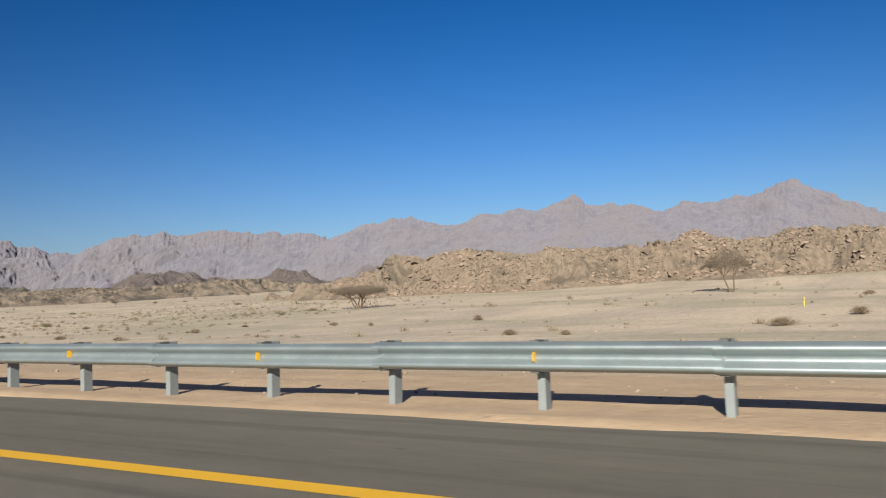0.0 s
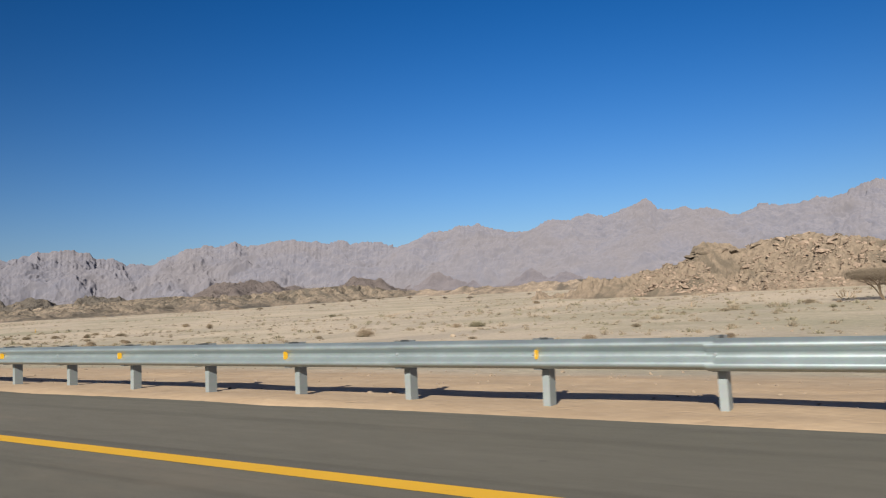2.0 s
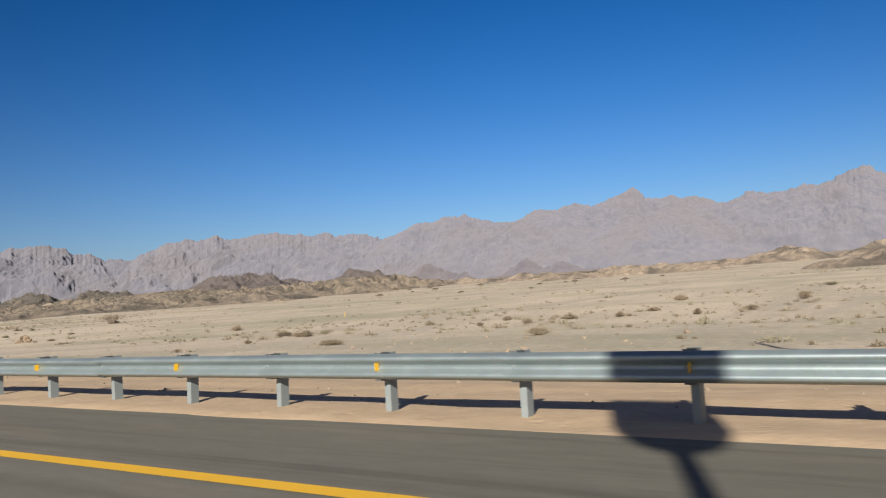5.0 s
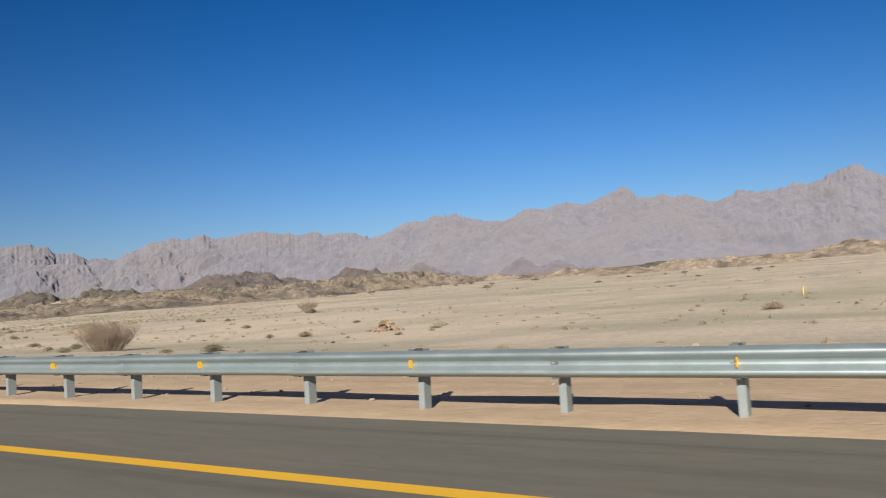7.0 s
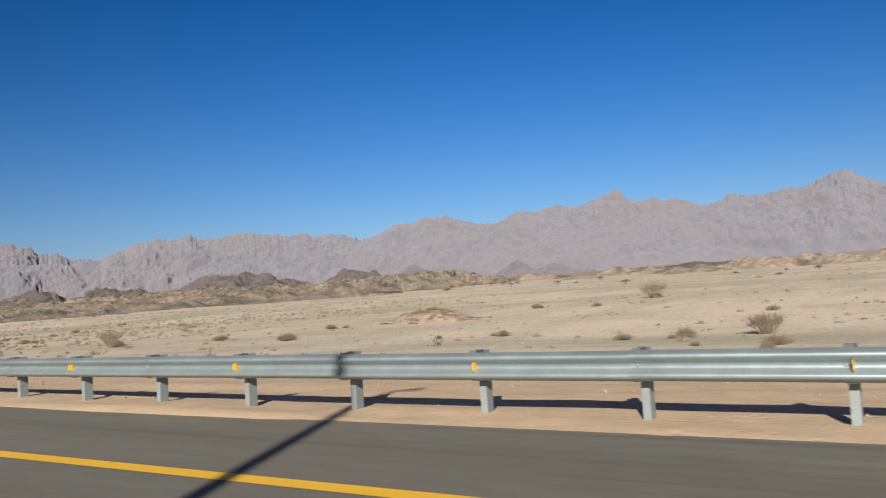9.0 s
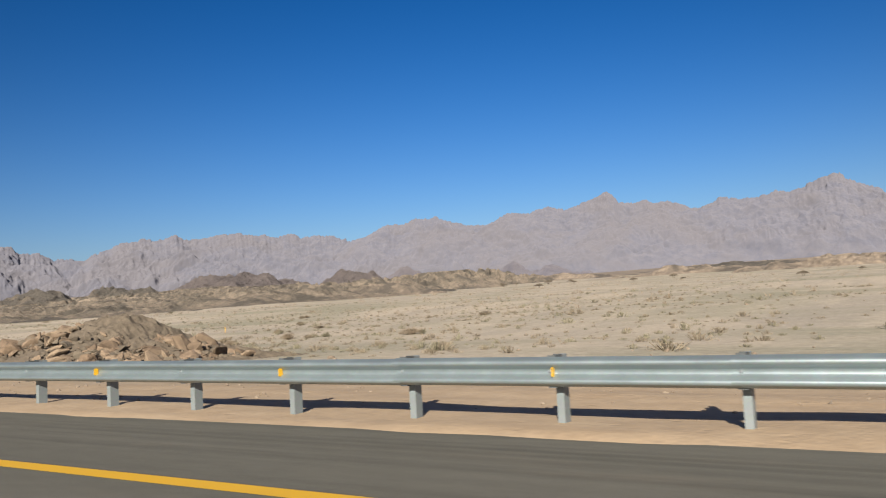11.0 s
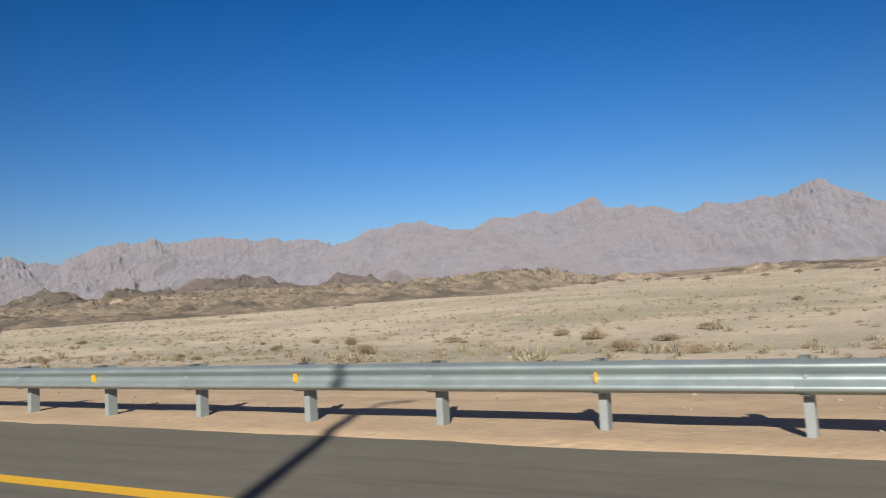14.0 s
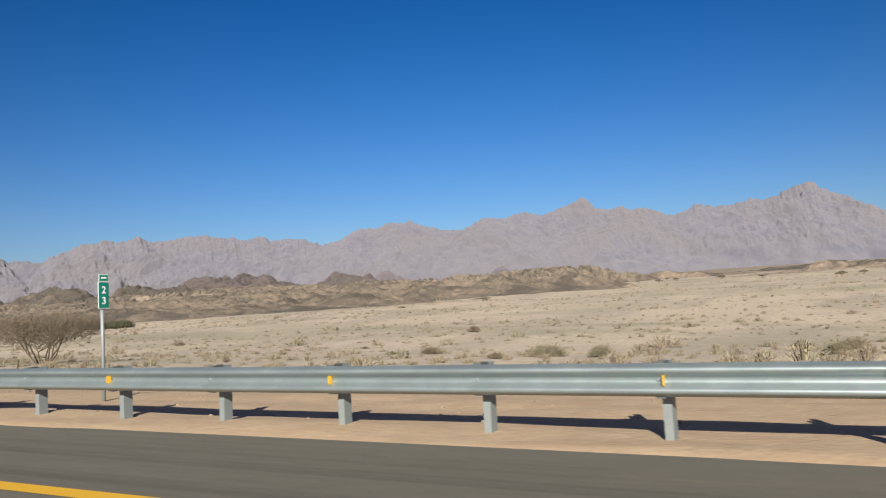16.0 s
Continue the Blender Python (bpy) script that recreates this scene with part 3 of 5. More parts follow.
LUMPS = [block(rng, 13) for _ in range(18)]
PEBBLES = [rock_lump(rng, 1, 5, 0.7) for _ in range(8)]


def placed(lump, m):
    return [m @ v for v in lump[0]], lump[1]


RIDGE_TOP = ((-165, 2), (-153, 4.6), (-141, 6.3), (-134, 8.4), (-132, 9), (-130.5, 10.8), (-128.3, 12.7), (-123.4, 12.4), (-120, 10.7), (-116, 12.4), (-107, 12.8), (-98, 11.8), (-94, 11.3), (-91, 10.2), (-85, 11.6), (-82, 12), (-75, 11.3), (-60.5, 11.1), (-55, 12.6), (-52, 11.8), (-49, 12.7), (-47.2, 14.5), (-44.8, 14.2), (-41.4, 12.3), (-35.5, 11), (-32, 11.8), (-29.7, 11.4), (-27.8, 12.7), (-25, 13.4), (-22, 13.4), (-15, 12.7), (-12, 13.3), (-5, 12.3), (30, 14), (60, 11), (84, 3))


def ridge_axis(x):
    return np.interp(x, (-140, -120, -60, 0, 80), (184, 194, 204, 212, 222))


def ridge_height(x, y):
    """A broken crest over a front of ledges and gullies."""
    crest = np.interp(x, [a for a, _ in RIDGE_TOP], [b for _, b in RIDGE_TOP])
    yc = ridge_axis(x)
    front = np.interp(x, (-165, -140, -120, -60, 0, 80), (10, 15, 26, 34, 32, 30))
    wind = 5 * fbm(x / 16, y / 16, 3, 62)
    d = np.where(y < yc, (yc - y) / front, (y - yc) / 16) + np.clip(np.abs(y - yc) / 8, 0, 1) * 0.20 * fbm(x / 15, y / 15, 4, 61)
    body = np.where(d < 0.12, 1.0, 1 - (np.clip(d - 0.12, 0, None) / 0.88) ** 0.85)
    body = np.clip(body, -0.15, 1)
    g = ground_z(x, y)
    ledges = ridged((x + wind) / 13, (y - wind) / 11, 5, 66, 0.58) - 0.35
    fine = ridged(x / 2.8, y / 2.8, 4, 68, 0.6) - 0.3
    keep = np.clip(1.08 - body, 0.10, 0.7) * np.clip(body * 4, 0, 1)
    return g + (crest - g - 0.4) * body + keep * 3.4 * ledges + np.clip(body * 4, 0, 1) * 0.75 * fine - 0.2 * (body <= 0)


def build_ridge():
    xs, ys = np.linspace(-168, 92, 620), np.linspace(160, 242, 190)
    X, Y = np.meshgrid(xs, ys)
    tagged(new("rock_ridge", sheet("rock_ridge", X, Y, ridge_height(X, Y), RIDGE_ROCK, False)), "long brown rocky ridge with bare outcrops", "ridge", kind="structure")
    r = random.Random(11)
    rows = []
    for _ in range(17000):
        x = r.uniform(-140, 60)
        yc = float(ridge_axis(x))
        y = yc + 3 - (3 + float(np.interp(x, (-140, -120, -60, 0, 80), (15, 26, 34, 32, 30)))) * r.random() ** 0.75 * 1.02
        z = float(ridge_height(np.array(x), np.array(y)))
        if z - gz(x, y) < 0.15 or fbm(np.array(x / 12.0), np.array(y / 9.0), 3, 77) < (-0.6 if x < -75 else -0.3):
            continue
        if y > yc - 7 and r.random() < 0.75:
            continue
        size = min(1.2, 0.23 * math.exp(r.gauss(0, 0.5)))
        m = Matrix.Translation((x, y, z + size * 0.15)) @ Euler((r.uniform(-0.5, 0.5), r.uniform(-0.5, 0.5), r.uniform(0, 6.3))).to_matrix().to_4x4() @ Matrix.Diagonal((size * r.uniform(0.9, 2.1), size * r.uniform(0.7, 1.2), size * r.uniform(0.4, 0.9), 1))
        rows.append(placed(r.choice(LUMPS), m))
    tagged(new("ridge_boulders", spread("ridge_boulders", rows, RUBBLE)), "pinkish-brown boulders strewn over the ridge", "boulders", kind="stuff")
    # dark weathered knobs along the crest
    rows = []
    for _ in range(60):
        x = r.uniform(-132, 40)
        y = float(ridge_axis(x)) - r.uniform(-1, 6)
        size = r.uniform(0.7, 1.5)
        m = Matrix.Translation((x, y, float(ridge_height(np.array(x), np.array(y))) - size * 0.1)) @ Euler((r.gauss(0, 0.2), r.gauss(0, 0.2), r.uniform(0, 6.3))).to_matrix().to_4x4() @ Matrix.Diagonal((size * r.uniform(1.0, 1.9), size * r.uniform(0.8, 1.2), size * r.uniform(0.6, 0.95), 1))
        rows.append(placed(r.choice(LUMPS), m))
    tagged(new("crest_boulders", spread("crest_boulders", rows, RIDGE_ROCK)), "dark weathered boulders along the ridge crest", "boulders", kind="stuff")


build_ridge()

# ---- guardrail ----
GAP = 1.905
RAIL_OFF = 7.81
RAIL_MID = 0.572
FIRST_POST, LAST_POST = -6, 317


def w_beam_mesh():
    """A corrugated beam, 3.81 m long with a lap at its end, its face towards -y."""
    half = [(0.004, 0.156), (-0.010, 0.151), (-0.052, 0.131), (-0.070, 0.122), (-0.080, 0.111), (-0.083, 0.098), (-0.082, 0.084), (-0.075, 0.073), (-0.020, 0.037), (-0.006, 0.027), (0.0, 0.014)]
    face = half + [(y, -z) for y, z in half[::-1]]
    back = [(y + 0.004, z * 0.985) for y, z in face[::-1]]
    ring = face + back
    n = len(ring)
    verts, faces = [], []
    cuts = (-1.985, -1.0, 0.0, 1.0, 1.905)
    for i, x in enumerate(cuts):
        for y, z in ring:
            verts.append((x, y - (0.0035 if i == 0 else 0.0), z))
    for i in range(len(cuts) - 1):
        for k in range(n):
            j = (k + 1) % n
            faces.append((i * n + k, (i + 1) * n + k, (i + 1) * n + j, i * n + j))
    faces.append(tuple(range(n)))
    faces.append(tuple((len(cuts) - 1) * n + k for k in range(n))[::-1])
    me = solid("beam", verts, faces, STEEL, True)
    me.set_sharp_from_angle(angle=radians(32))
    return me


def channel_mesh(name, width, depth, z0, z1, wall, lip, material):
    """A C-section standing upright, its web against the traffic."""
    w, d = width / 2, depth / 2
    out = [(w, -d + lip), (w, -d), (-w, -d), (-w, d), (w, d), (w, d - lip), (w - wall, d - lip), (w - wall, d - wall), (-w + wall, d - wall), (-w + wall, -d + wall), (w - wall, -d + wall), (w - wall, -d + lip)]
    out = [(-x, -y) for x, y in out]
    n = len(out)
    verts = [(x, y, z) for z in (z0, z1) for x, y in out]
    faces = [(k, (k + 1) % n, n + (k + 1) % n, n + k) for k in range(n)]
    faces += [tuple(range(n))[::-1], tuple(range(n, 2 * n))]
    return solid(name, verts, faces, material)


def bolt_mesh():
    bm = bmesh.new()
    bmesh.ops.create_cone(bm, cap_ends=True, segments=10, radius1=0.019, radius2=0.013, depth=0.014, matrix=Matrix.Rotation(radians(90), 4, "X"))
    return finish(bm, "bolt", POST_STEEL)


def reflector_mesh():
    """A thin yellow plate that stands across the beam's trough."""
    edge = [(-0.010, 0.046), (-0.070, 0.052), (-0.084, 0.040), (-0.084, -0.040), (-0.070, -0.052), (-0.010, -0.046)]
    v = [(x, y, z) for x in (-0.004, 0.004) for y, z in edge]
    f = [tuple(range(6)), tuple(range(6, 12))[::-1]] + [(k, 6 + k, 6 + (k + 1) % 6, (k + 1) % 6) for k in range(6)]
    return solid("reflector", v, f, REFLECTOR)


def build_guardrail():
    rail = empty("guardrail", beside(280, RAIL_OFF), "long galvanised steel crash barrier on posts beside the shoulder", "guardrail")
    inverse = rail.matrix_basis.inverted()
    beam, bolt, reflector = w_beam_mesh(), bolt_mesh(), reflector_mesh()
    post = channel_mesh("post", 0.085, 0.15, -0.35, 0.735, 0.008, 0.03, POST_STEEL)
    block = channel_mesh("spacer", 0.09, 0.18, -0.17, 0.172, 0.008, 0.03, SPACER)
    r = random.Random(5)
    for k in range(FIRST_POST, LAST_POST + 1):
        s = k * GAP
        lean = pose(0, 0, 0, r.gauss(0, 0.5), r.gauss(0, 0.6), r.gauss(0, 1.5))
        p = part("post", post, rail, inverse @ beside(s, RAIL_OFF) @ lean)
        part("spacer", block, p, pose(0, -0.166, RAIL_MID + 0.0))
        drop = 0.003 * r.gauss(0, 1)
        bent = {66: 0.65, 64: -0.6}.get(k, 0.0)  # two beams sag towards their shared joint
        drop -= 0.02 * (bent != 0)
        if k % 2 == 0:
            b = part("beam", beam, rail, inverse @ beside(s, RAIL_OFF - 0.262, RAIL_MID + drop) @ pose(0, 0, 0, 0, r.gauss(0, 0.06) + bent, 0))
            part("reflector", reflector, b, pose(0.03, 0, 0.0), "yellow reflector plate")
            part("bolt", bolt, b, pose(-0.03, -0.006, 0.0))
            part("bolt", bolt, b, pose(-1.905, -0.010, 0.0))


build_guardrail()


# ---- street lamps on the median ----
LAMP_OFF = -8.5


def lamp_base(s_rail):
    """Where a mast stands whose tip throws its shadow on the rail at s_rail."""
    p = at(s_rail, 7.53)
    lo, hi = 0.0, 60.0
    for _ in range(50):
        mid = (lo + hi) / 2
        q = p - SHADOW * mid
        if float(offset_of(q.x, q.y)) > LAMP_OFF:
            lo = mid
        else:
            hi = mid
    return p - SHADOW * lo


def lamp_head_mesh():
    bm = bmesh.new()
    bmesh.ops.create_cube(bm, size=1.0, matrix=Matrix.Diagonal((0.18, 0.60, 0.07, 1)))
    for v in bm.verts:
        if v.co.y * (1 if v.co.z > 0 else 0.6) > 0.3:
            v.co.x *= 0.7
    return finish(bm, "lamp_head", POST_STEEL, 0.02)


def build_lamp(kind):
    lamp = empty("street_lamp", Matrix.Identity(4), "tall grey steel street lamp with a curved arm on the median", "street lamp", "street lamps on the median")
    part("base_plate", box_mesh("base_plate", (0.42, 0.42, 0.03), POST_STEEL, 0.004, (0, 0, 0.135)), lamp)
    part("footing", box_mesh("footing", (0.6, 0.6, 0.3), CONCRETE, 0.02, (0, 0, -0.03)), lamp)
    part("pole", tube_mesh("pole", [(0, 0, 0.1, 0.125), (0, 0, 1.4, 0.118), (0, 0, 8.45, 0.085)], 12, POST_STEEL), lamp)
    arm = tube_mesh("arm", [(0, 0, 8.3, 0.06), (0, 0.15, 8.58, 0.05), (0, 0.5, 8.66, 0.045), (0, 0.9, 8.55, 0.035)], 8, POST_STEEL)
    head = lamp_head_mesh()
    if kind == "lamp":
        for turn in (0,):
            a = part("arm", arm, lamp, pose(0, 0, 0, 0, 0, turn))
            part("lamp_head", head, a, pose(0, 1.15, 8.45, -14, 0, 0), "flat grey street lamp head")
    elif kind == "board":
        # a shield: square shoulders above, round below
        edge = [(0.57, 8.58), (-0.57, 8.58)] + [(-0.57 * math.cos(math.pi * k / 16), 7.78 - 0.62 * math.sin(math.pi * k / 16)) for k in range(17)]
        n = len(edge)
        verts = [(x, y, z) for y in (-0.03, 0.03) for x, z in edge]
        faces = [tuple(range(n)), tuple(range(n, 2 * n))[::-1]] + [(k, n + k, n + (k + 1) % n, (k + 1) % n) for k in range(n)]
        part("sign_panel", solid("sign_panel", verts, faces, POST_STEEL), lamp, None, "blank grey back of a rounded sign panel")
    else:
        part("sign_panel", box_mesh("sign_panel", (1.3, 0.06, 0.38), POST_STEEL, 0.01, (0, 0, 8.78)), lamp, None, "blank grey back of a sign panel")
        part("bracket", box_mesh("bracket", (0.6, 0.1, 0.2), POST_STEEL, 0.01, (0, 0, 8.43)), lamp)
    return lamp


LAMP_S = (17.3, 42.4, 67.2, 92.4, 118.0, 209.3, 239.3, 269.35, 299.5, 329.6, 359.7, 389.7, 419.8, 449.8, 480.0, 509.9, 540.0, 569.9, 600.0)


def stand_lamp(lamp, s):
    p = lamp_base(s)
    m = Matrix.Translation((p.x, p.y, -0.02)) @ Matrix.Rotation(-(s - 280.0) / R_ROAD, 4, "Z")
    if lamp.matrix_basis.translation.length == 0:
        lamp.matrix_basis = m
    else:
        copy_thing(lamp, m)


first = build_lamp("lamp")
for s in LAMP_S:
    stand_lamp(first, s)
board = build_lamp("board")
tagged(board, "grey steel mast carrying a sign panel on the median", "mast")
stand_lamp(board, 179.3)
flag = build_lamp("flag")
tagged(flag, "grey steel mast with a side-mounted sign panel on the median", "mast")
stand_lamp(flag, 148.6)


# ---- lettering ----
def letters(text, size, material, depth=0.002):
    cu = bpy.data.curves.new("letters", "FONT")
    cu.body, cu.size, cu.align_x, cu.align_y, cu.extrude = text, size, "CENTER", "CENTER", depth
    cu.offset = 0.02 * size
    ob = bpy.data.objects.new("letters", cu)
    scene.collection.objects.link(ob)
    dg = bpy.context.evaluated_depsgraph_get()
    me = bpy.data.meshes.new_from_object(ob.evaluated_get(dg))
    bpy.data.objects.remove(ob)
    bpy.data.curves.remove(cu)
    me.materials.clear()
    me.materials.append(material)
    return me


def disc_mesh(name, r0, r1, thick, material, segments=56):
    """A ring, or a disc for r0 = 0, that faces +x."""
    verts, faces = [], []
    for x in (0.0, thick):
        for k in range(segments):
            a = 2 * math.pi * k / segments
            verts.append((x, r1 * math.cos(a), r1 * math.sin(a)))
    n = segments
    faces += [(k, (k + 1) % n, n + (k + 1) % n, n + k) for k in range(n)]
    if r0 == 0:
        faces += [tuple(range(n, 2 * n)), tuple(range(n))[::-1]]
    else:
        for x in (0.0, thick):
            for k in range(n):
                a = 2 * math.pi * k / n
                verts.append((x, r0 * math.cos(a), r0 * math.sin(a)))
        faces += [(3 * n + k, 3 * n + (k + 1) % n, 2 * n + (k + 1) % n, 2 * n + k) for k in range(n)]
        faces += [(n + k, n + (k + 1) % n, 3 * n + (k + 1) % n, 3 * n + k) for k in range(n)]
        faces += [(k, 2 * n + k, 2 * n + (k + 1) % n, (k + 1) % n) for k in range(n)]
    return solid(name, verts, faces, material)


FACING = Matrix.Rotation(radians(90), 4, "Z") @ Matrix.Rotation(radians(90), 4, "X")


def speed_sign(text, s, off, centre, spin, stretch):
    z = gz(*at(s, off)[:2])
    sign = empty("speed_sign", beside(s, off, z, spin), "round red and white %s speed limit sign on a cream pole" % text, "road sign", "speed signs by the rail")
    part("pole", tube_mesh("pole", [(0, 0, -0.3, 0.042), (0, 0, centre + 0.40 - z, 0.042)], 14, CREAM_PAINT), sign)
    part("foot", box_mesh("foot", (0.22, 0.22, 0.07), CONCRETE, 0.015, (0, 0, 0.02)), sign)
    plate = part("plate", disc_mesh("plate", 0, 0.45, 0.006, SIGN_WHITE), sign, pose(0.048, 0, centre - z))
    part("border", disc_mesh("border", 0.355, 0.447, 0.004, SIGN_RED), plate, pose(0.007, 0, 0), "red sign border")
    digits = part("digits", letters(text, 0.50, SIGN_BLACK), plate, pose(0.0095, 0, 0.0) @ FACING @ Matrix.Diagonal((stretch, 1.0, 1, 1)), "black digits %s" % text)
    part("clamp", box_mesh("clamp", (0.02, 0.14, 0.04), POST_STEEL, 0.004, (0.045, 0, 0)), sign, pose(-0.006, 0, centre - z + 0.2))
    return sign


speed_sign("120", 437.0, 9.38, 2.83, -16, 0.72)
speed_sign("90", 537.2, 9.50, 2.66, -7, 0.85)


def kilometre_sign(s, off):
    z = gz(*at(s, off)[:2])
    sign = empty("kilometre_sign", beside(s, off, z, 4), "narrow green kilometre marker sign on a grey pole", "road sign")
    part("pole", tube_mesh("pole", [(0, 0, -0.3, 0.035), (0, 0, 2.22 - z, 0.035)], 12, POST_STEEL), sign)
    plate = part("plate", box_mesh("plate", (0.006, 0.25, 0.50), SIGN_WHITE, 0.002, (0.045, 0, 1.865 - z)), sign)
    part("panel", box_mesh("panel", (0.004, 0.225, 0.475), SIGN_GREEN, 0.001, (0.0505, 0, 1.865 - z)), plate)
    top = part("top_plate", box_mesh("top_plate", (0.006, 0.21, 0.125), SIGN_WHITE, 0.002, (0.045, 0, 2.185 - z)), sign)
    part("top_panel", box_mesh("top_panel", (0.004, 0.19, 0.105), SIGN_GREEN, 0.001, (0.0505, 0, 2.185 - z)), top)
    part("text_bar", box_mesh("text_bar", (0.002, 0.12, 0.03), SIGN_WHITE, 0.0, (0.0535, 0, 2.185 - z)), top)
    part("digit", letters("2", 0.19, SIGN_WHITE), plate, pose(0.0545, 0, 1.955 - z) @ FACING)
    part("digit", letters("3", 0.19, SIGN_WHITE), plate, pose(0.0545, 0, 1.755 - z) @ FACING)


kilometre_sign(586.05, 9.85)


# ---- the mast behind the rail ----
def roadside_mast(s, off):
    z = gz(*at(s, off)[:2])
    mast = empty("steel_mast", beside(s, off, z), "tall tapered octagonal galvanised steel mast on a concrete footing", "mast")
    part("footing", box_mesh("footing", (0.80, 0.72, 0.42), CONCRETE, 0.02, (0, 0.1, -0.08)), mast)
    part("base_plate", box_mesh("base_plate", (0.52, 0.46, 0.03), POST_STEEL, 0.004, (0, 0, 0.15)), mast)
    pole = part("pole", tube_mesh("pole", [(0, 0, 0.15, 0.168), (0, 0, 2.0, 0.158), (0, 0, 5.0, 0.135), (0, 0, 11.0, 0.09)], 8, STEEL, False), mast)
    r = random.Random(2)
    for i in range(6):
        part("stencil_bar", box_mesh("stencil_bar", (r.uniform(0.035, 0.06), 0.006, r.uniform(0.05, 0.075)), SIGN_BLACK, 0.0, (-0.045, -0.155, 1.72 - 0.088 * i)), pole)
    for x in (-0.2, 0.2):
        for y in (-0.17, 0.17):
            part("anchor_bolt", tube_mesh("anchor_bolt", [(x, y, 0.12, 0.014), (x, y, 0.235, 0.014)], 8, POST_STEEL), mast)
    cover = empty("pit_cover", beside(s - 1.15, off + 0.02, z + 0.0), "flat grey concrete pit cover set in the sand", "cover")
    part("slab", box_mesh("slab", (1.15, 0.62, 0.10), CONCRETE, 0.012, (0, 0, 0.0)), cover)
    part("rim", box_mesh("rim", (1.22, 0.06, 0.12), POST_STEEL, 0.006, (0, -0.33, 0.0)), cover)


roadside_mast(173.7, 8.55)

# ---- the rock outcrop by the rail ----
HEAP_S = (424, 426, 427.2, 428.8, 430.4, 432.5, 433.5, 435, 436.8, 440, 441.5, 442.8, 444.8, 447)
HEAP_H = (0, 0.05, 0.15, 0.5, 0.9, 1.05, 1.95, 2.45, 2.2, 1.55, 1.25, 0.8, 0.25, 0)


def build_outcrop():
    heap = empty("rock_outcrop", beside(436.0, 28.5, -1.0), "heap of weathered brown boulders around a smooth dome beyond the rail", "rocks")
    inv = heap.matrix_basis.inverted()
    r = random.Random(21)

    def face(s, off):
        """Height of the heap over the sand."""
        d = (28.5 - off) / 7.0 if off < 28.5 else (off - 28.5) / 6.0
        return float(np.interp(s, HEAP_S, HEAP_H)) * max(0.0, 1 - d**1.3)

    # bedrock: a low swell with a smooth dome
    ss, oo = np.linspace(423, 448, 300), np.linspace(20, 36, 190)
    S2, O2 = np.meshgrid(ss, oo)
    d = np.where(O2 < 28.5, (28.5 - O2) / 7.0, (O2 - 28.5) / 6.0) + 0.10 * fbm(S2 / 2.4, O2 / 2.4, 4, 91)
    body = np.clip(1 - np.clip(d, 0, 2) ** 1.3, -0.1, 1)
    a = (S2 - 280.0) / R_ROAD
    X, Y = -280.0 - (R_ROAD - O2) * np.sin(a), R_ROAD - (R_ROAD - O2) * np.cos(a)
    edge = np.clip((S2 - 423) / 1.5, 0, 1) * np.clip((448 - S2) / 1.5, 0, 1)
    Z = ground_z(X, Y) - 0.12 + edge * (np.interp(S2, HEAP_S, HEAP_H) * body * 1.02 + 0.17 * body * ridged(S2 / 1.6, O2 / 1.3, 6, 95, 0.62) + 0.07 * body * ridged(S2 / 0.5 + O2 * 0.8, O2 / 0.8 - S2 * 0.3, 4, 97, 0.6) + 0.06 * body * ridged(S2 / 2.0 - O2, O2 / 0.35, 3, 99))
    me = sheet("bedrock", X, Y, Z, DOME_ROCK, True)
    me.transform(inv)
    part("bedrock", me, heap, None, "smooth grey-brown rock dome")
    shapes = [solid("boulder", *block(r, r.choice((12, 14, 17, 22))), NEAR_ROCK) for _ in range(22)]

    def lay(s, off, z, size, flat, tilt, owner=heap, inverse=inv):
        m = Matrix.Translation(at(s, off, z)) @ Euler((r.gauss(0, tilt), r.gauss(0, tilt), r.uniform(0, 6.3))).to_matrix().to_4x4() @ Matrix.Diagonal((size * r.uniform(0.9, 1.6), size * r.uniform(0.7, 1.1), size * flat, 1))
        part("boulder", r.choice(shapes), owner, inverse @ m)

    rest = []
    for i in range(1300):
        s, off = r.uniform(425.5, 445.5), r.uniform(21.3, 29.2)
        if (433.6 < s < 436.4 and off > 24.8 or 432.6 < s < 438.2 and off > 26.9) and r.random() < 0.95:
            continue
        z = gz(*at(s, off)[:2]) + face(s, off)
        if i % 3 == 0:
            lay(s, off, z + 0.04, min(0.9, 0.30 * math.exp(r.gauss(0, 0.42))), r.uniform(0.35, 0.7), 0.45)
        else:
            size = 0.15 * math.exp(r.gauss(0, 0.4))
            m = Matrix.Translation(at(s, off, z + 0.05)) @ Euler((r.gauss(0, 0.5), r.gauss(0, 0.5), r.uniform(0, 6.3))).to_matrix().to_4x4() @ Matrix.Diagonal((size * 1.4, size, size * 0.6, 1))
            rest.append(placed(r.choice(LUMPS), inv @ m))
    tagged(part("rubble", spread("rubble", rest, DOME_ROCK), heap), kind="stuff")
    # slabs set on edge and loose blocks at the ends of the heap
    for s, off, size in ((430.2, 27.8, 0.6), (429.3, 28.0, 0.55), (428.4, 27.6, 0.5), (445.6, 27.0, 0.55)):
        lay(s, off, gz(*at(s, off)[:2]) + face(s, off) + 0.12, size, 0.6, 0.5)
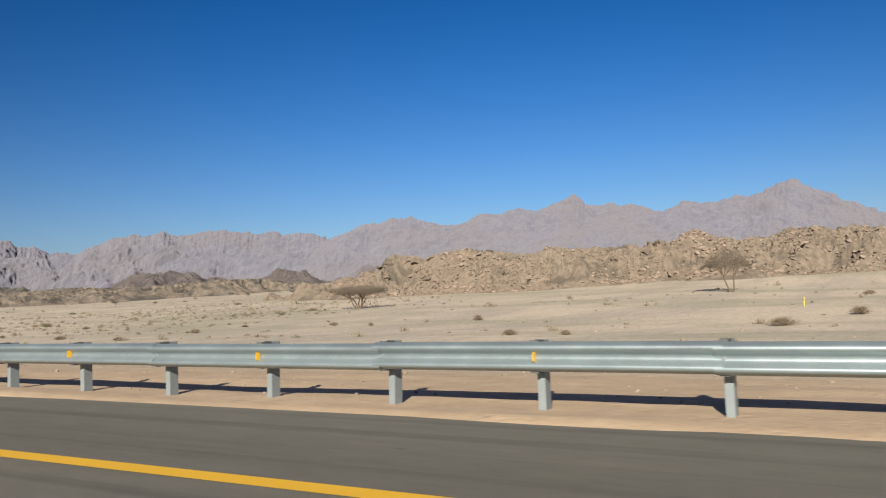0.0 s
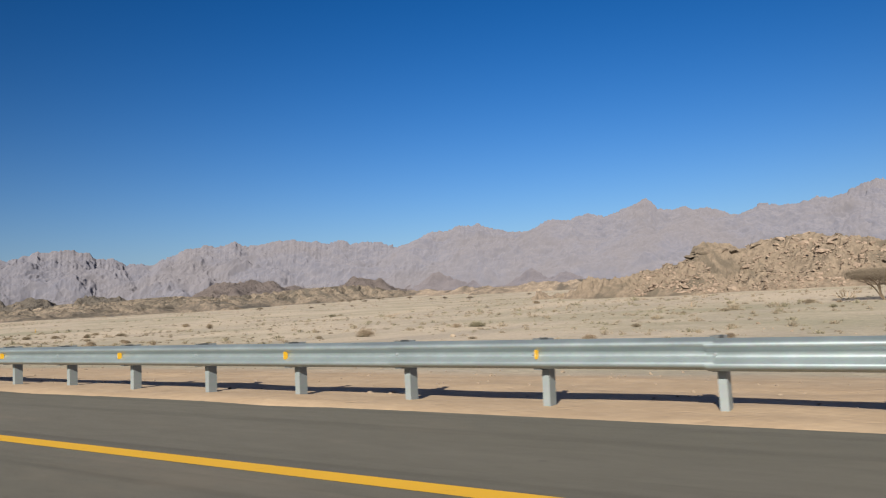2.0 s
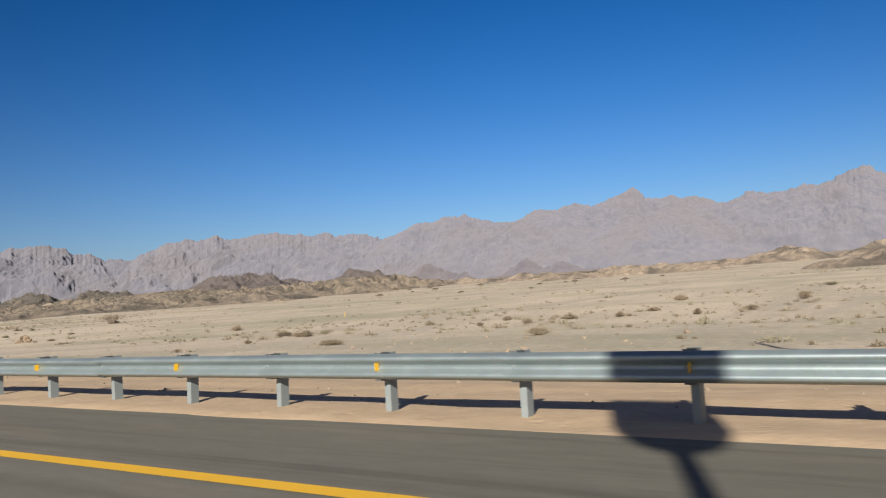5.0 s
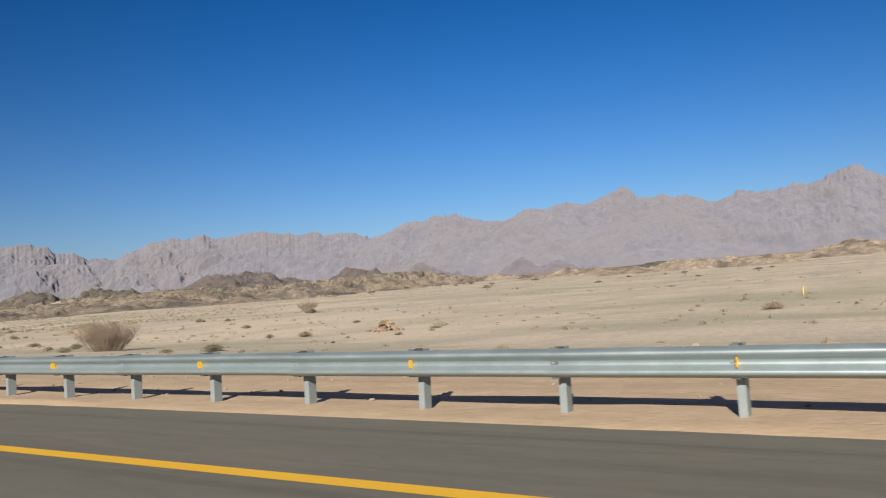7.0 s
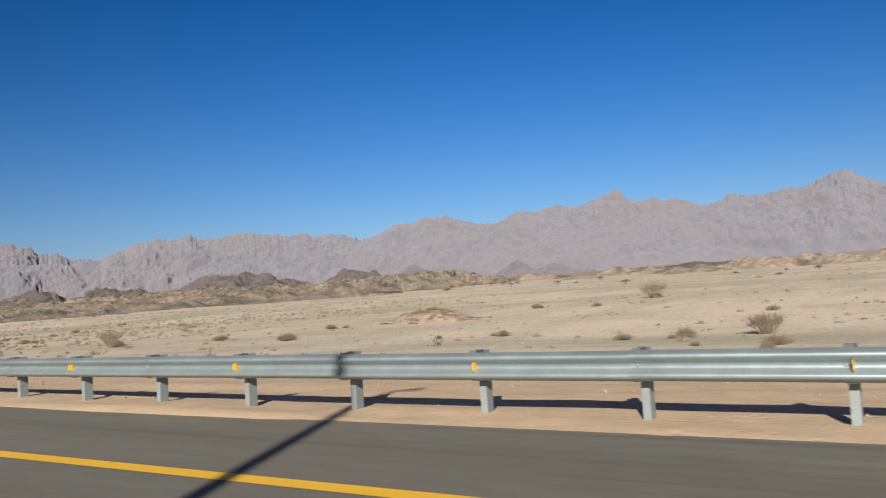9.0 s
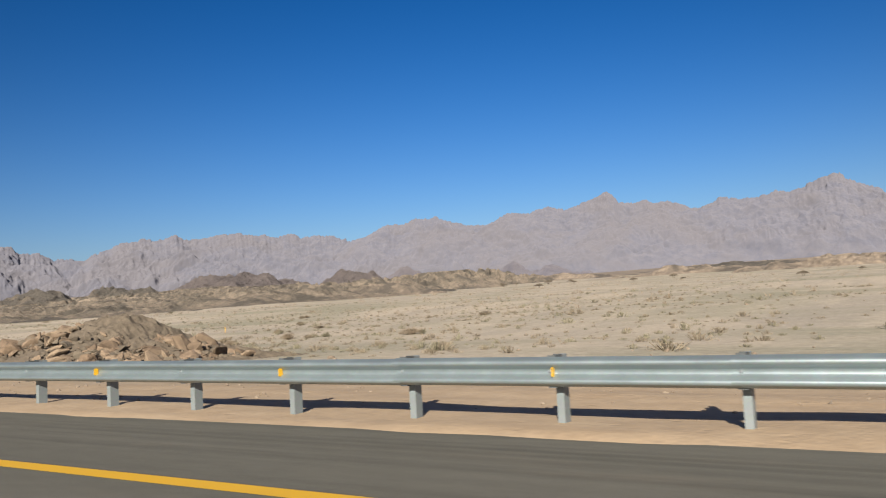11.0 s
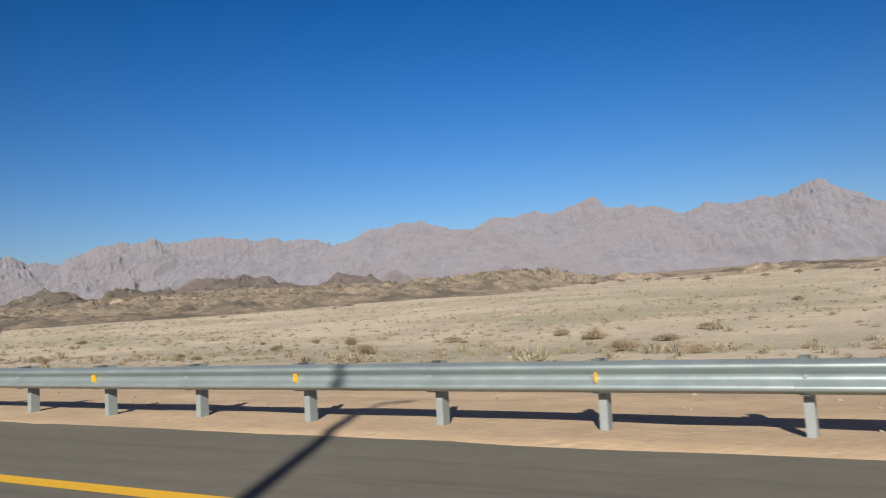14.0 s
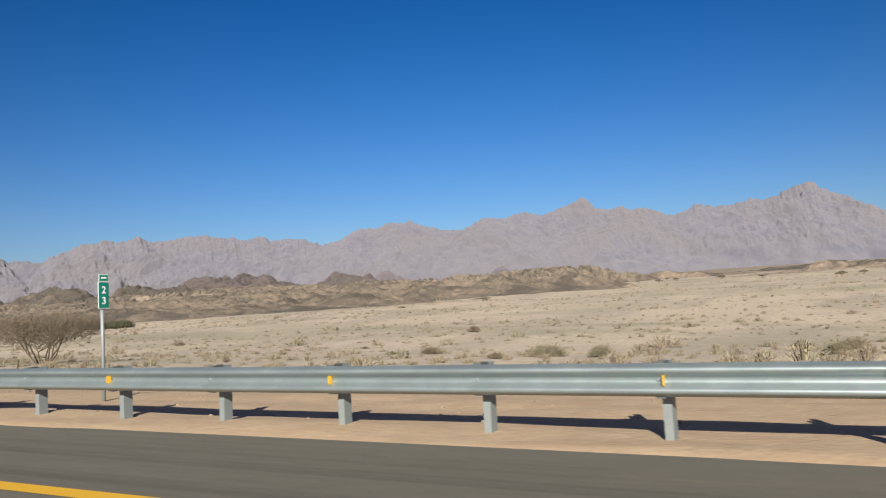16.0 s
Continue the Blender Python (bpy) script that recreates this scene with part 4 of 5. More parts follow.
    # big boulders leaning together behind the far end of the heap
    for s, off, z, size, flat in ((450.0, 37.0, 0.35, 0.62, 0.8), (449.3, 37.3, 0.85, 0.5, 0.8), (448.4, 38.6, 0.4, 0.85, 0.9), (448.1, 39.2, 1.3, 0.75, 0.8), (447.2, 39.6, 0.5, 0.95, 0.9), (447.0, 39.4, 1.35, 0.7, 0.7), (446.3, 39.0, 0.4, 0.85, 0.8), (445.6, 38.8, 0.7, 0.8, 0.7), (444.8, 38.0, 0.2, 0.7, 0.7), (447.8, 37.6, 0.1, 0.5, 0.7), (446.4, 37.2, 0.1, 0.45, 0.7), (443.8, 36.5, 0.1, 0.5, 0.6), (442.9, 35.8, 0.2, 0.6, 0.6), (449.6, 37.8, 0.2, 0.5, 0.9), (448.9, 38.1, 0.1, 0.45, 0.8), (447.6, 38.3, 0.2, 0.5, 0.9), (446.8, 38.2, 0.9, 0.55, 0.8), (448.7, 38.8, 0.9, 0.45, 0.9)):
        lay(s, off, gz(*at(s, off)[:2]) + z, 0.85 * size, flat, 0.35)
    low = empty("rock_ledge", beside(430.0, 10.0, 0.0), "low broken ledge of brown rock just behind the rail", "rocks")
    for _ in range(80):
        s, off = r.uniform(420.5, 437.0), r.uniform(9.4, 11.6)
        lay(s, off, gz(*at(s, off)[:2]) + 0.02, 0.11 * math.exp(r.gauss(0, 0.45)), 0.6, 0.3, low, low.matrix_basis.inverted())


build_outcrop()


def small_outcrop(x, y, width, count, seed, label, material=RUBBLE):
    heap = empty("rock_heap", Matrix.Translation((x, y, gz(x, y))), label, "rocks", "rock heaps on the plain")
    r = random.Random(seed)
    shapes = [solid("stone", *rock_lump(r, 2, 9, 0.55), material) for _ in range(6)]
    for _ in range(count):
        u, v = r.gauss(0, 0.22), r.gauss(0, 0.10)
        size = width * 0.042 * math.exp(r.gauss(0, 0.5))
        px, py = x + u * width, y + v * width
        z = gz(px, py) - gz(x, y) + width * 0.22 * math.exp(-(u * u) / 0.05 - (v * v) / 0.012) - size * 0.1
        m = Matrix.Translation((u * width, v * width, z)) @ Euler((r.gauss(0, 0.4), r.gauss(0, 0.4), r.uniform(0, 6.3))).to_matrix().to_4x4() @ Matrix.Diagonal((size * 1.5, size, size * 0.7, 1))
        part("stone", r.choice(shapes), heap, m)


small_outcrop(-298.2, 63.7, 4.6, 60, 5, "small heap of dark stones on the sand", NEAR_ROCK)


# ---- loose stones ----
def scatter_stones():
    r = random.Random(31)
    rows = []
    for i in range(11500):
        s = r.uniform(-10, 640) if i < 5200 or i > 6200 else r.gauss(432, 9)
        zone = r.random()
        if zone < 0.30 or i >= 5200:
            off, size = r.uniform(8.2, 16), min(0.04, 0.016 * math.exp(r.gauss(0, 0.55)))
        else:
            off, size = 18 + 76 * r.random() ** 1.7, 0.058 * math.exp(r.gauss(0, 0.5))
            p = at(s, off)
            if fbm(np.array(p.x / 25), np.array(p.y / 9), 3, 5) < 0.05:
                continue
        p = at(s, off)
        m = Matrix.Translation((p.x, p.y, gz(p.x, p.y) + 0.2 * size)) @ Euler((r.gauss(0, 0.5), r.gauss(0, 0.5), r.uniform(0, 6.3))).to_matrix().to_4x4() @ Matrix.Diagonal((size * 1.3, size, size * 0.7, 1))
        rows.append(placed(r.choice(PEBBLES), m))
    tagged(new("stones", spread("stones", rows, STONE)), "scattered small stones on the desert floor", "stones", kind="stuff")


scatter_stones()


# ---- plants ----
def ribbon(rows, a, b, w0, w1, rng):
    d = b - a
    side = d.cross(Vector((rng.gauss(0, 1), rng.gauss(0, 1), rng.gauss(0, 1)))).normalized()
    rows.append(([a - side * w0, a + side * w0, b + side * w1, b - side * w1], [(0, 1, 2, 3)]))


def tuft(rows, p, size, rng):
    u = Vector((rng.gauss(0, 1), rng.gauss(0, 1), rng.gauss(0, 1))).normalized() * size
    v = Vector((rng.gauss(0, 1), rng.gauss(0, 1), rng.gauss(0, 1))).normalized() * size
    rows.append(([p - u, p + v, p + u], [(0, 1, 2)]))


def shrub_rows(seed, stems, height, thick, forks=2, leaves=3, low=0.15, leaf=0.019):
    """A dry mound of twigs, one metre wide."""
    r = random.Random(seed)
    rows = []
    for _ in range(stems):
        az, el = r.uniform(0, 6.283), r.uniform(low, 1.45)
        reach = 0.5 * r.uniform(0.7, 1.05)
        tip = Vector((math.cos(az) * math.cos(el) * reach, math.sin(az) * math.cos(el) * reach, math.sin(el) * height * r.uniform(0.75, 1.05)))
        root = Vector((tip.x * 0.18, tip.y * 0.18, -0.03))
        mid = root.lerp(tip, 0.5) + Vector((r.gauss(0, 0.03), r.gauss(0, 0.03), 0.04))
        ribbon(rows, root, mid, thick, thick * 0.8, r)
        ribbon(rows, mid, tip, thick * 0.8, thick * 0.4, r)
        for _ in range(forks):
            base = mid.lerp(tip, r.uniform(0.0, 0.7))
            end = base + Vector((r.gauss(0, 0.09), r.gauss(0, 0.09), abs(r.gauss(0.05, 0.06))))
            ribbon(rows, base, end, thick * 0.6, thick * 0.3, r)
            for _ in range(leaves):
                tuft(rows, end + Vector((r.gauss(0, 0.03), r.gauss(0, 0.03), r.gauss(0, 0.03))), leaf * r.uniform(0.65, 1.35), r)
    return rows


def tuft_rows(seed, stems):
    """A low plant of few faces, one metre wide: short stems with a fork and a leafy tip."""
    r = random.Random(seed)
    rows = []
    for _ in range(stems):
        az, el = r.uniform(0, 6.283), r.uniform(0.12, 1.5)
        reach = 0.5 * r.uniform(0.6, 1.05)
        tip = Vector((math.cos(az) * math.cos(el) * reach, math.sin(az) * math.cos(el) * reach, math.sin(el) * 0.40 * r.uniform(0.7, 1.05)))
        root = Vector((tip.x * 0.5, tip.y * 0.5, tip.z * 0.2 - 0.03))
        ribbon(rows, root, tip, 0.016, 0.006, r)
        side = root.lerp(tip, r.uniform(0.2, 0.7))
        end = side + Vector((r.gauss(0, 0.07), r.gauss(0, 0.07), abs(r.gauss(0.06, 0.04))))
        ribbon(rows, side, end, 0.012, 0.005, r)
        tuft(rows, end, r.uniform(0.025, 0.05), r)
    return rows


SHRUB_KINDS = []
for i, (mat, stems, tall, label) in enumerate((
    (TWIG_TAN, 85, 0.42, "low dry tan desert shrub on the sand"),
    (TWIG_TAN, 70, 0.40, "low dry tan desert shrub on the sand"),
    (TWIG_GREY, 85, 0.44, "rounded grey-brown desert shrub on the sand"),
    (TWIG_GREY, 70, 0.52, "rounded grey-brown desert shrub on the sand"),
    (TWIG_GREEN, 85, 0.36, "low grey-green desert shrub on the sand"),
    (TWIG_TAN, 90, 0.34, "spreading dry grass tuft on the sand"),
)):
    me = spread("twigs", shrub_rows(100 + i, int(stems * 2.1), tall, 0.0062, 4, 4, 0.15, 0.016), mat)
    SHRUB_KINDS.append((me, label))

SHRUB_STRETCHES = (
    ((-2, 77, 1.8), (-4, 120, 1.6), (-4, 39, 0.9), (-6, 65, 2.6), (-16, 39, 0.5), (-17, 53, 1.0), (-21, 53, 1.3), (-40, 82, 2.2), (-48, 73, 0.9), (-54, 74, 1.0), (-57, 49, 1.1), (-64, 63, 1.3), (-68, 74, 0.9), (-69, 51, 1.2), (-83, 53, 0.8), (-85, 98, 1.4), (-90, 111, 2.0), (-92, 52, 1.1), (-97, 99, 1.4), (-97, 72, 1.2), (-101, 96, 1.1), (-105, 57, 0.8), (-120, 80, 2.7), (-125, 66, 2.5), (-130, 64, 1.3), (-147, 55, 0.8), (-149, 50, 0.9), (-151, 191, 2.4), (-153, 51, 1.7), (-153, 152, 2.0), (-159, 59, 1.3), (-168, 64, 1.2), (-176, 44, 1.0)),

    ((-178, 56, 1.0), (-179, 65, 1.1), (-189, 39, 0.6), (-193, 97, 2.1), (-195, 132, 2.4), (-195, 80, 2.4), (-199, 58, 0.7), (-199, 76, 1.4), (-201, 47, 1.6), (-205, 81, 1.5), (-206, 74, 1.4), (-209, 103, 1.9), (-210, 71, 1.8), (-212, 66, 1.4), (-213, 40, 1.8), (-216, 64, 1.0), (-217, 71, 1.2), (-220, 33, 0.7), (-224, 67, 1.2), (-228, 46, 0.8), (-231, 56, 2.3), (-236, 58, 2.1), (-263, 75, 2.1), (-290, 46, 0.5), (-291, 56, 1.0), (-292, 36, 2.0), (-293, 65, 1.2), (-305, 59, 1.7), (-309, 58, 1.1), (-315, 29, 1.0), (-317, 82, 1.1), (-323, 44, 1.6), (-328, 30, 0.8)),

    ((-329, 39, 1.7), (-333, 40, 0.8), (-335, 79, 1.5), (-337, 54, 1.9), (-341, 53, 1.6), (-353, 58, 1.6), (-357, 117, 3.9), (-358, 56, 1.1), (-359, 97, 1.8), (-368, 98, 2.0), (-374, 55, 3.0), (-382, 71, 2.0), (-386, 58, 2.5), (-391, 49, 2.4), (-439, 68, 2.4), (-450, 107, 2.3), (-453, 72, 1.3), (-456, 69, 1.9), (-456, 60, 1.3), (-463, 66, 1.4), (-468, 69, 1.5), (-468, 65, 1.8), (-469, 47, 0.8), (-469, 82, 1.7), (-470, 92, 2.0), (-472, 52, 0.9), (-475, 47, 1.3), (-478, 37, 1.1), (-480, 41, 1.0), (-483, 54, 1.3), (-483, 66, 1.3), (-484, 36, 0.9), (-487, 108, 3.5)),

    ((-487, 58, 1.3), (-494, 80, 1.3), (-494, 70, 2.2), (-501, 38, 1.0), (-510, 39, 1.1), (-511, 137, 3.6), (-515, 46, 2.2), (-516, 81, 2.3), (-517, 67, 2.3), (-524, 71, 2.2), (-529, 77, 2.3), (-532, 31, 0.6), (-536, 53, 2.4), (-539, 73, 2.9), (-541, 41, 1.1), (-541, 60, 2.3), (-551, 73, 2.2), (-553, 61, 1.1), (-554, 78, 1.3), (-555, 53, 1.5), (-557, 68, 1.6), (-557, 42, 1.0), (-559, 71, 1.6), (-560, 79, 1.6), (-562, 55, 0.9), (-564, 47, 0.8), (-568, 79, 1.2), (-572, 52, 1.7), (-573, 42, 1.6), (-583, 44, 1.7), (-586, 45, 2.0), (-588, 43, 1.2), (-597, 54, 1.9)),

    ((-604, 42, 0.8), (-607, 84, 1.8), (-609, 65, 0.9), (-618, 66, 1.0), (-650, 85, 2.5), (-668, 179, 2.4), (-670, 239, 3.4)),
)


def joined(rows):
    """Verts and triangles of many small lumps, as arrays."""
    verts, tris, k = [], [], 0
    for v, f in rows:
        verts.extend(tuple(p) for p in v)
        for q in f:
            tris.extend((q[0] + k, q[i] + k, q[i + 1] + k) for i in range(1, len(q) - 1))
        k += len(v)
    return np.array(verts), np.array(tris)


def strew(name, kinds, x, y, w, material, label):
    """One mesh of plants of width w standing at x, y."""
    z = ground_z(x, y)
    turn, flat, long = np.random.rand(len(x)) * 6.283, 0.5 + 0.5 * np.random.rand(len(x)), 1.0 + 0.5 * np.random.rand(len(x))
    which = np.random.randint(0, len(kinds), len(x))
    verts, tris, base = [], [], 0
    for i, (v, t) in enumerate(kinds):
        m = np.nonzero(which == i)[0]
        c, s = np.cos(turn[m])[:, None], np.sin(turn[m])[:, None]
        vx, vy = v[None, :, 0] * long[m][:, None], v[None, :, 1]
        wide = w[m][:, None]
        p = np.stack([x[m][:, None] + wide * (vx * c - vy * s), y[m][:, None] + wide * (vx * s + vy * c), z[m][:, None] + wide * flat[m][:, None] * v[None, :, 2]], -1)
        verts.append(p.reshape(-1, 3))
        tris.append((t[None] + base + np.arange(len(m))[:, None, None] * len(v)).reshape(-1, 3))
        base += len(m) * len(v)
    verts, tris = np.concatenate(verts), np.concatenate(tris)
    me = bpy.data.meshes.new(name)
    me.vertices.add(len(verts))
    me.vertices.foreach_set("co", verts.astype(np.float32).ravel())
    me.loops.add(tris.size)
    me.loops.foreach_set("vertex_index", tris.astype(np.int32).ravel())
    me.polygons.add(len(tris))
    me.polygons.foreach_set("loop_start", np.arange(0, tris.size, 3, dtype=np.int32))
    me.update(calc_edges=True)
    me.materials.append(material)
    tagged(new(name, me), label, "shrubs", kind="stuff")


def plant_shrub(x, y, width, rng, group="shrubs on the plain"):
    me, label = rng.choice(SHRUB_KINDS) if width < 2.6 else rng.choice(SHRUB_KINDS[2:4] + SHRUB_KINDS[:1])
    ob = new("shrub", me)
    ob.matrix_basis = Matrix.Translation((x, y, gz(x, y))) @ Matrix.Rotation(rng.uniform(0, 6.3), 4, "Z") @ Matrix.Diagonal((width * rng.uniform(0.9, 1.3), width * rng.uniform(0.6, 1.0), width * rng.uniform(0.5, 0.8), 1))
    tagged(ob, label, "shrub", group)


def plant_shrubs():
    r = random.Random(41)
    for stretch in SHRUB_STRETCHES:
        for x, y, w in stretch:
            plant_shrub(x, y, min(2.4, w * 1.1), r)
            # a smaller neighbour makes the clump uneven
            if r.random() < 0.45:
                plant_shrub(x + r.gauss(0, 0.8 * w), y + r.gauss(0, 0.5 * w), w * r.uniform(0.35, 0.7), r)
    # far and small plants nobody could count
    for name, mat, count, y0, y1, size, stems, label in (
        ("small_shrubs", TWIG_TAN, 6200, 30, 170, 0.62, 34, "many small dry tufts dotted over the plain"),
        ("green_tufts", TWIG_GREEN, 4600, 34, 230, 0.7, 30, "many low grey-green tufts dotted over the plain"),
        ("distant_shrubs", TWIG_GREY, 4200, 110, 640, 1.25, 12, "many grey-brown shrubs dotted over the distant plain"),
    ):
        kinds = [joined(tuft_rows(200 + i, stems)) for i in range(6)]
        n = 4 * count
        y = y0 + (y1 - y0) * np.random.rand(n) ** (1.25 if y0 < 100 else 1.0)
        x = (-620 - 1.7 * y) + (650 + 1.8 * y) * np.random.rand(n)
        dense = fbm(x / 55, y / 22, 4, 15) + 0.5 * fbm(x / 14, y / 6, 2, 16)
        clear = ((x > -400) & (x < -255) & (y > 30) & (y < 330)) | (x > -75)
        ridge = (x > -150) & (x < 60) & (y > 158) & (y < 250)
        keep = (dense + 0.45 * np.clip((-400 - x) / 60, 0, 1) > 0.9 * np.random.rand(n) - 0.45) & ~(clear & (np.random.rand(n) < 0.8)) & ~ridge
        x, y = x[keep][:count], y[keep][:count]
        w = size * np.exp(np.random.randn(len(x)) * 0.45)
        strew(name, kinds, x, y, w, mat, label)


plant_shrubs()


def rail_weeds():
    """Dry and green weeds at the foot of the guardrail."""
    r = random.Random(87)
    for x, y, w, kind in ((-169.5, 9.3, 0.5, 0), (-169.9, 9.1, 0.42, 0), (-167.9, 9.35, 0.42, 1), (-314.2, 8.6, 0.4, 0)):
        me = spread("rail_weed", shrub_rows(870 + r.randrange(90), 60, 0.6, 0.008, 2, 2, 0.5, 0.02), (TWIG_TAN, TWIG_GREEN)[kind])
        ob = new("weed", me)
        ob.matrix_basis = Matrix.Translation((x, y, gz(x, y))) @ Matrix.Diagonal((w, w, 0.8 * w, 1))
        tagged(ob, ("small dry tan weed growing beside the guardrail", "small green weed growing beside the guardrail")[kind], "weed", "weeds beside the guardrail")


rail_weeds()


def oil_stain(x, y, length, width, seed):
    """A ragged dark film on the asphalt, a few separate drops round a larger blot."""
    r = random.Random(seed)
    rows = []
    for k in range(7):
        share = 1.0 if k == 0 else r.uniform(0.12, 0.4)
        cx, cy = (0, 0) if k == 0 else (r.gauss(0, 0.4) * length, r.gauss(0, 0.4) * width)
        ring = []
        for i in range(22):
            a, q = i * math.tau / 22, r.uniform(0.65, 1.1) * share * 0.5
            ring.append(Vector((cx + length * q * math.cos(a), cy + width * q * math.sin(a), 0.0)))
        rows.append((ring, [tuple(range(22))]))
    ob = new("oil_stain", spread("oil_stain", rows, OIL))
    ob.matrix_basis = Matrix.Translation((x, y, 0.005))
    tagged(ob, "ragged dark oil stain on the asphalt shoulder", "stain", "oil stains on the asphalt")


OIL = plain_material("dried_oil", (0.045, 0.042, 0.037), 0.8, 0.0, 0.3)
oil_stain(-161.7, 7.1, 0.42, 0.16, 1)
oil_stain(-160.4, 7.2, 0.22, 0.09, 2)
oil_stain(-160.1, 7.05, 0.18, 0.07, 3)


def dark_thicket(x, y, length, seed):
    r = random.Random(seed)
    for _ in range(34):
        u = r.uniform(-0.5, 0.5)
        px, py = x + u * length, y + r.gauss(0, 1.6)
        ob = new("green_shrub", THICKET)
        w = r.uniform(3.6, 6.0)
        ob.matrix_basis = Matrix.Translation((px, py, gz(px, py))) @ Matrix.Rotation(r.uniform(0, 6.3), 4, "Z") @ Matrix.Diagonal((w, w, w * 0.75, 1))
        tagged(ob, "dense dark green shrub in a thicket on the plain", "shrub", "dark thicket")


THICKET = spread("twigs", shrub_rows(301, 170, 0.5, 0.012, 3, 5), TWIG_DARK)
dark_thicket(-748.0, 147.0, 38.0, 61)


def limb(rows_out, a, b, r0, r1, rng, sides=6, sag=0.0):
    """A tapered bent limb as a lump of verts and faces."""
    mid = a.lerp(b, 0.5) + Vector((rng.gauss(0, 0.06), rng.gauss(0, 0.06), sag)) * (b - a).length
    st = [(a, r0), (mid, (r0 + r1) / 2), (b, r1)]
    verts, faces = [], []
    for i, (p, rad) in enumerate(st):
        d = (st[min(i + 1, 2)][0] - st[max(i - 1, 0)][0]).normalized()
        u = d.cross(Vector((0.37, 0.91, 0.13))).normalized()
        w = d.cross(u)
        verts += [p + rad * (math.cos(t) * u + math.sin(t) * w) for t in (2 * math.pi * k / sides for k in range(sides))]
    for i in range(2):
        for k in range(sides):
            j = (k + 1) % sides
            faces.append((i * sides + k, i * sides + j, (i + 1) * sides + j, (i + 1) * sides + k))
    rows_out.append((verts, faces))
    return mid


def thorn_tree(x, y, width, height, seed, label, stems=5, flat=True, density=1.0, trunk=0.16, name="thorn_tree", lean=0.0, fine=1.0, drop=0.0):
    """An umbrella thorn: forked trunks, limbs that spread, a flat crown of fine twigs."""
    r = random.Random(seed)
    wood, crown = [], []
    ends = []
    for i in range(stems):
        az = 2 * math.pi * i / stems + r.gauss(0, 0.4)
        root = Vector((0.05 * width * math.cos(az) * (stems > 2), 0.05 * width * math.sin(az) * (stems > 2), -0.1))
        fork = Vector((0.16 * width * math.cos(az) + lean * width, 0.16 * width * math.sin(az), height * (r.uniform(0.34, 0.5) - 0.5 * drop)))
        limb(wood, root, fork, trunk, trunk * 0.65, r)
        for _ in range(3):
            a2 = az + r.gauss(0, 0.75)
            reach = width * 0.5 * r.uniform(0.45, 0.9)
            end = Vector((reach * math.cos(a2) + lean * width, reach * math.sin(a2), height * r.uniform(0.66, 0.84)))
            limb(wood, fork, end, trunk * 0.5, trunk * 0.2, r, 5)
            ends.append((fork, end))
            for _ in range(3):
                base = fork.lerp(end, r.uniform(0.4, 1))
                e3 = base + Vector((r.gauss(0, 0.1) * width, r.gauss(0, 0.1) * width, height * r.uniform(0.05, 0.2)))
                limb(wood, base, e3, trunk * 0.18, trunk * 0.08, r, 4)
                ends.append((base, e3))
    count = int(6500 * density)
    for _ in range(count):
        rad = 0.5 * width * math.sqrt(r.random())
        az = r.uniform(0, 6.283)
        uneven = 1.0 + 0.16 * float(fbm(np.array(math.cos(az) * 1.7 + seed), np.array(math.sin(az) * 1.7), 2, seed))
        rad *= uneven
        px, py = rad * math.cos(az) + lean * width, rad * math.sin(az)
        k = rad / (0.5 * width)
        roof = height * ((1.0 - 0.10 * k * k) if flat else (1.0 - 0.45 * k * k))
        floor = height * ((0.46 + 0.24 * k - drop) if flat else (0.42 + 0.2 * k))
        pz = floor + (roof - floor) * r.random() ** 0.7 + 0.03 * height * float(fbm(np.array(px / width * 5), np.array(py / width * 5), 2, seed + 3))
        p = Vector((px, py, pz))
        q = p + Vector((r.gauss(0, 0.5), r.gauss(0, 0.5), r.gauss(0.25, 0.35))) * width * 0.035
        ribbon(crown, p, q, 0.0022 * width * fine, 0.0011 * width * fine, r)
        tuft(crown, q, width * 0.006 * fine, r)
    tree = empty(name, Matrix.Translation((x, y, gz(x, y))), label, "tree")
    part("trunk", spread("trunk", wood, BARK, True), tree)
    part("crown", spread("crown", crown, ACACIA), tree, None, "flat crown of fine grey-brown thorny twigs" if flat else "open crown of bare grey-brown twigs")
    return tree


thorn_tree(-81.6, 113.5, 9.4, 3.9, 5, "wide umbrella-shaped thorn tree standing on the sand", 6, True, 1.2, 0.13)
thorn_tree(-23.1, 130.5, 7.4, 6.6, 9, "sparse thorn tree with a leaning pale trunk on the sand", 3, False, 0.9, 0.13, lean=-0.08, fine=1.25)
thorn_tree(-620.1, 42.6, 6.6, 3.3, 13, "bare umbrella-shaped thorn tree behind the rail", 9, True, 1.7, 0.055, drop=0.22)


FAR_TREES = ((-642, 660), (-694, 945), (-667, 857), (-549, 534), (-532, 578), (-725, 947), (-710, 847), (-702, 761), (-682, 605), (-656, 497), (-742, 727), (-564, 401), (-719, 714), (-636, 594), (-608, 576), (-687, 718), (-388, 680), (-371, 660), (-355, 645), (-429, 720))


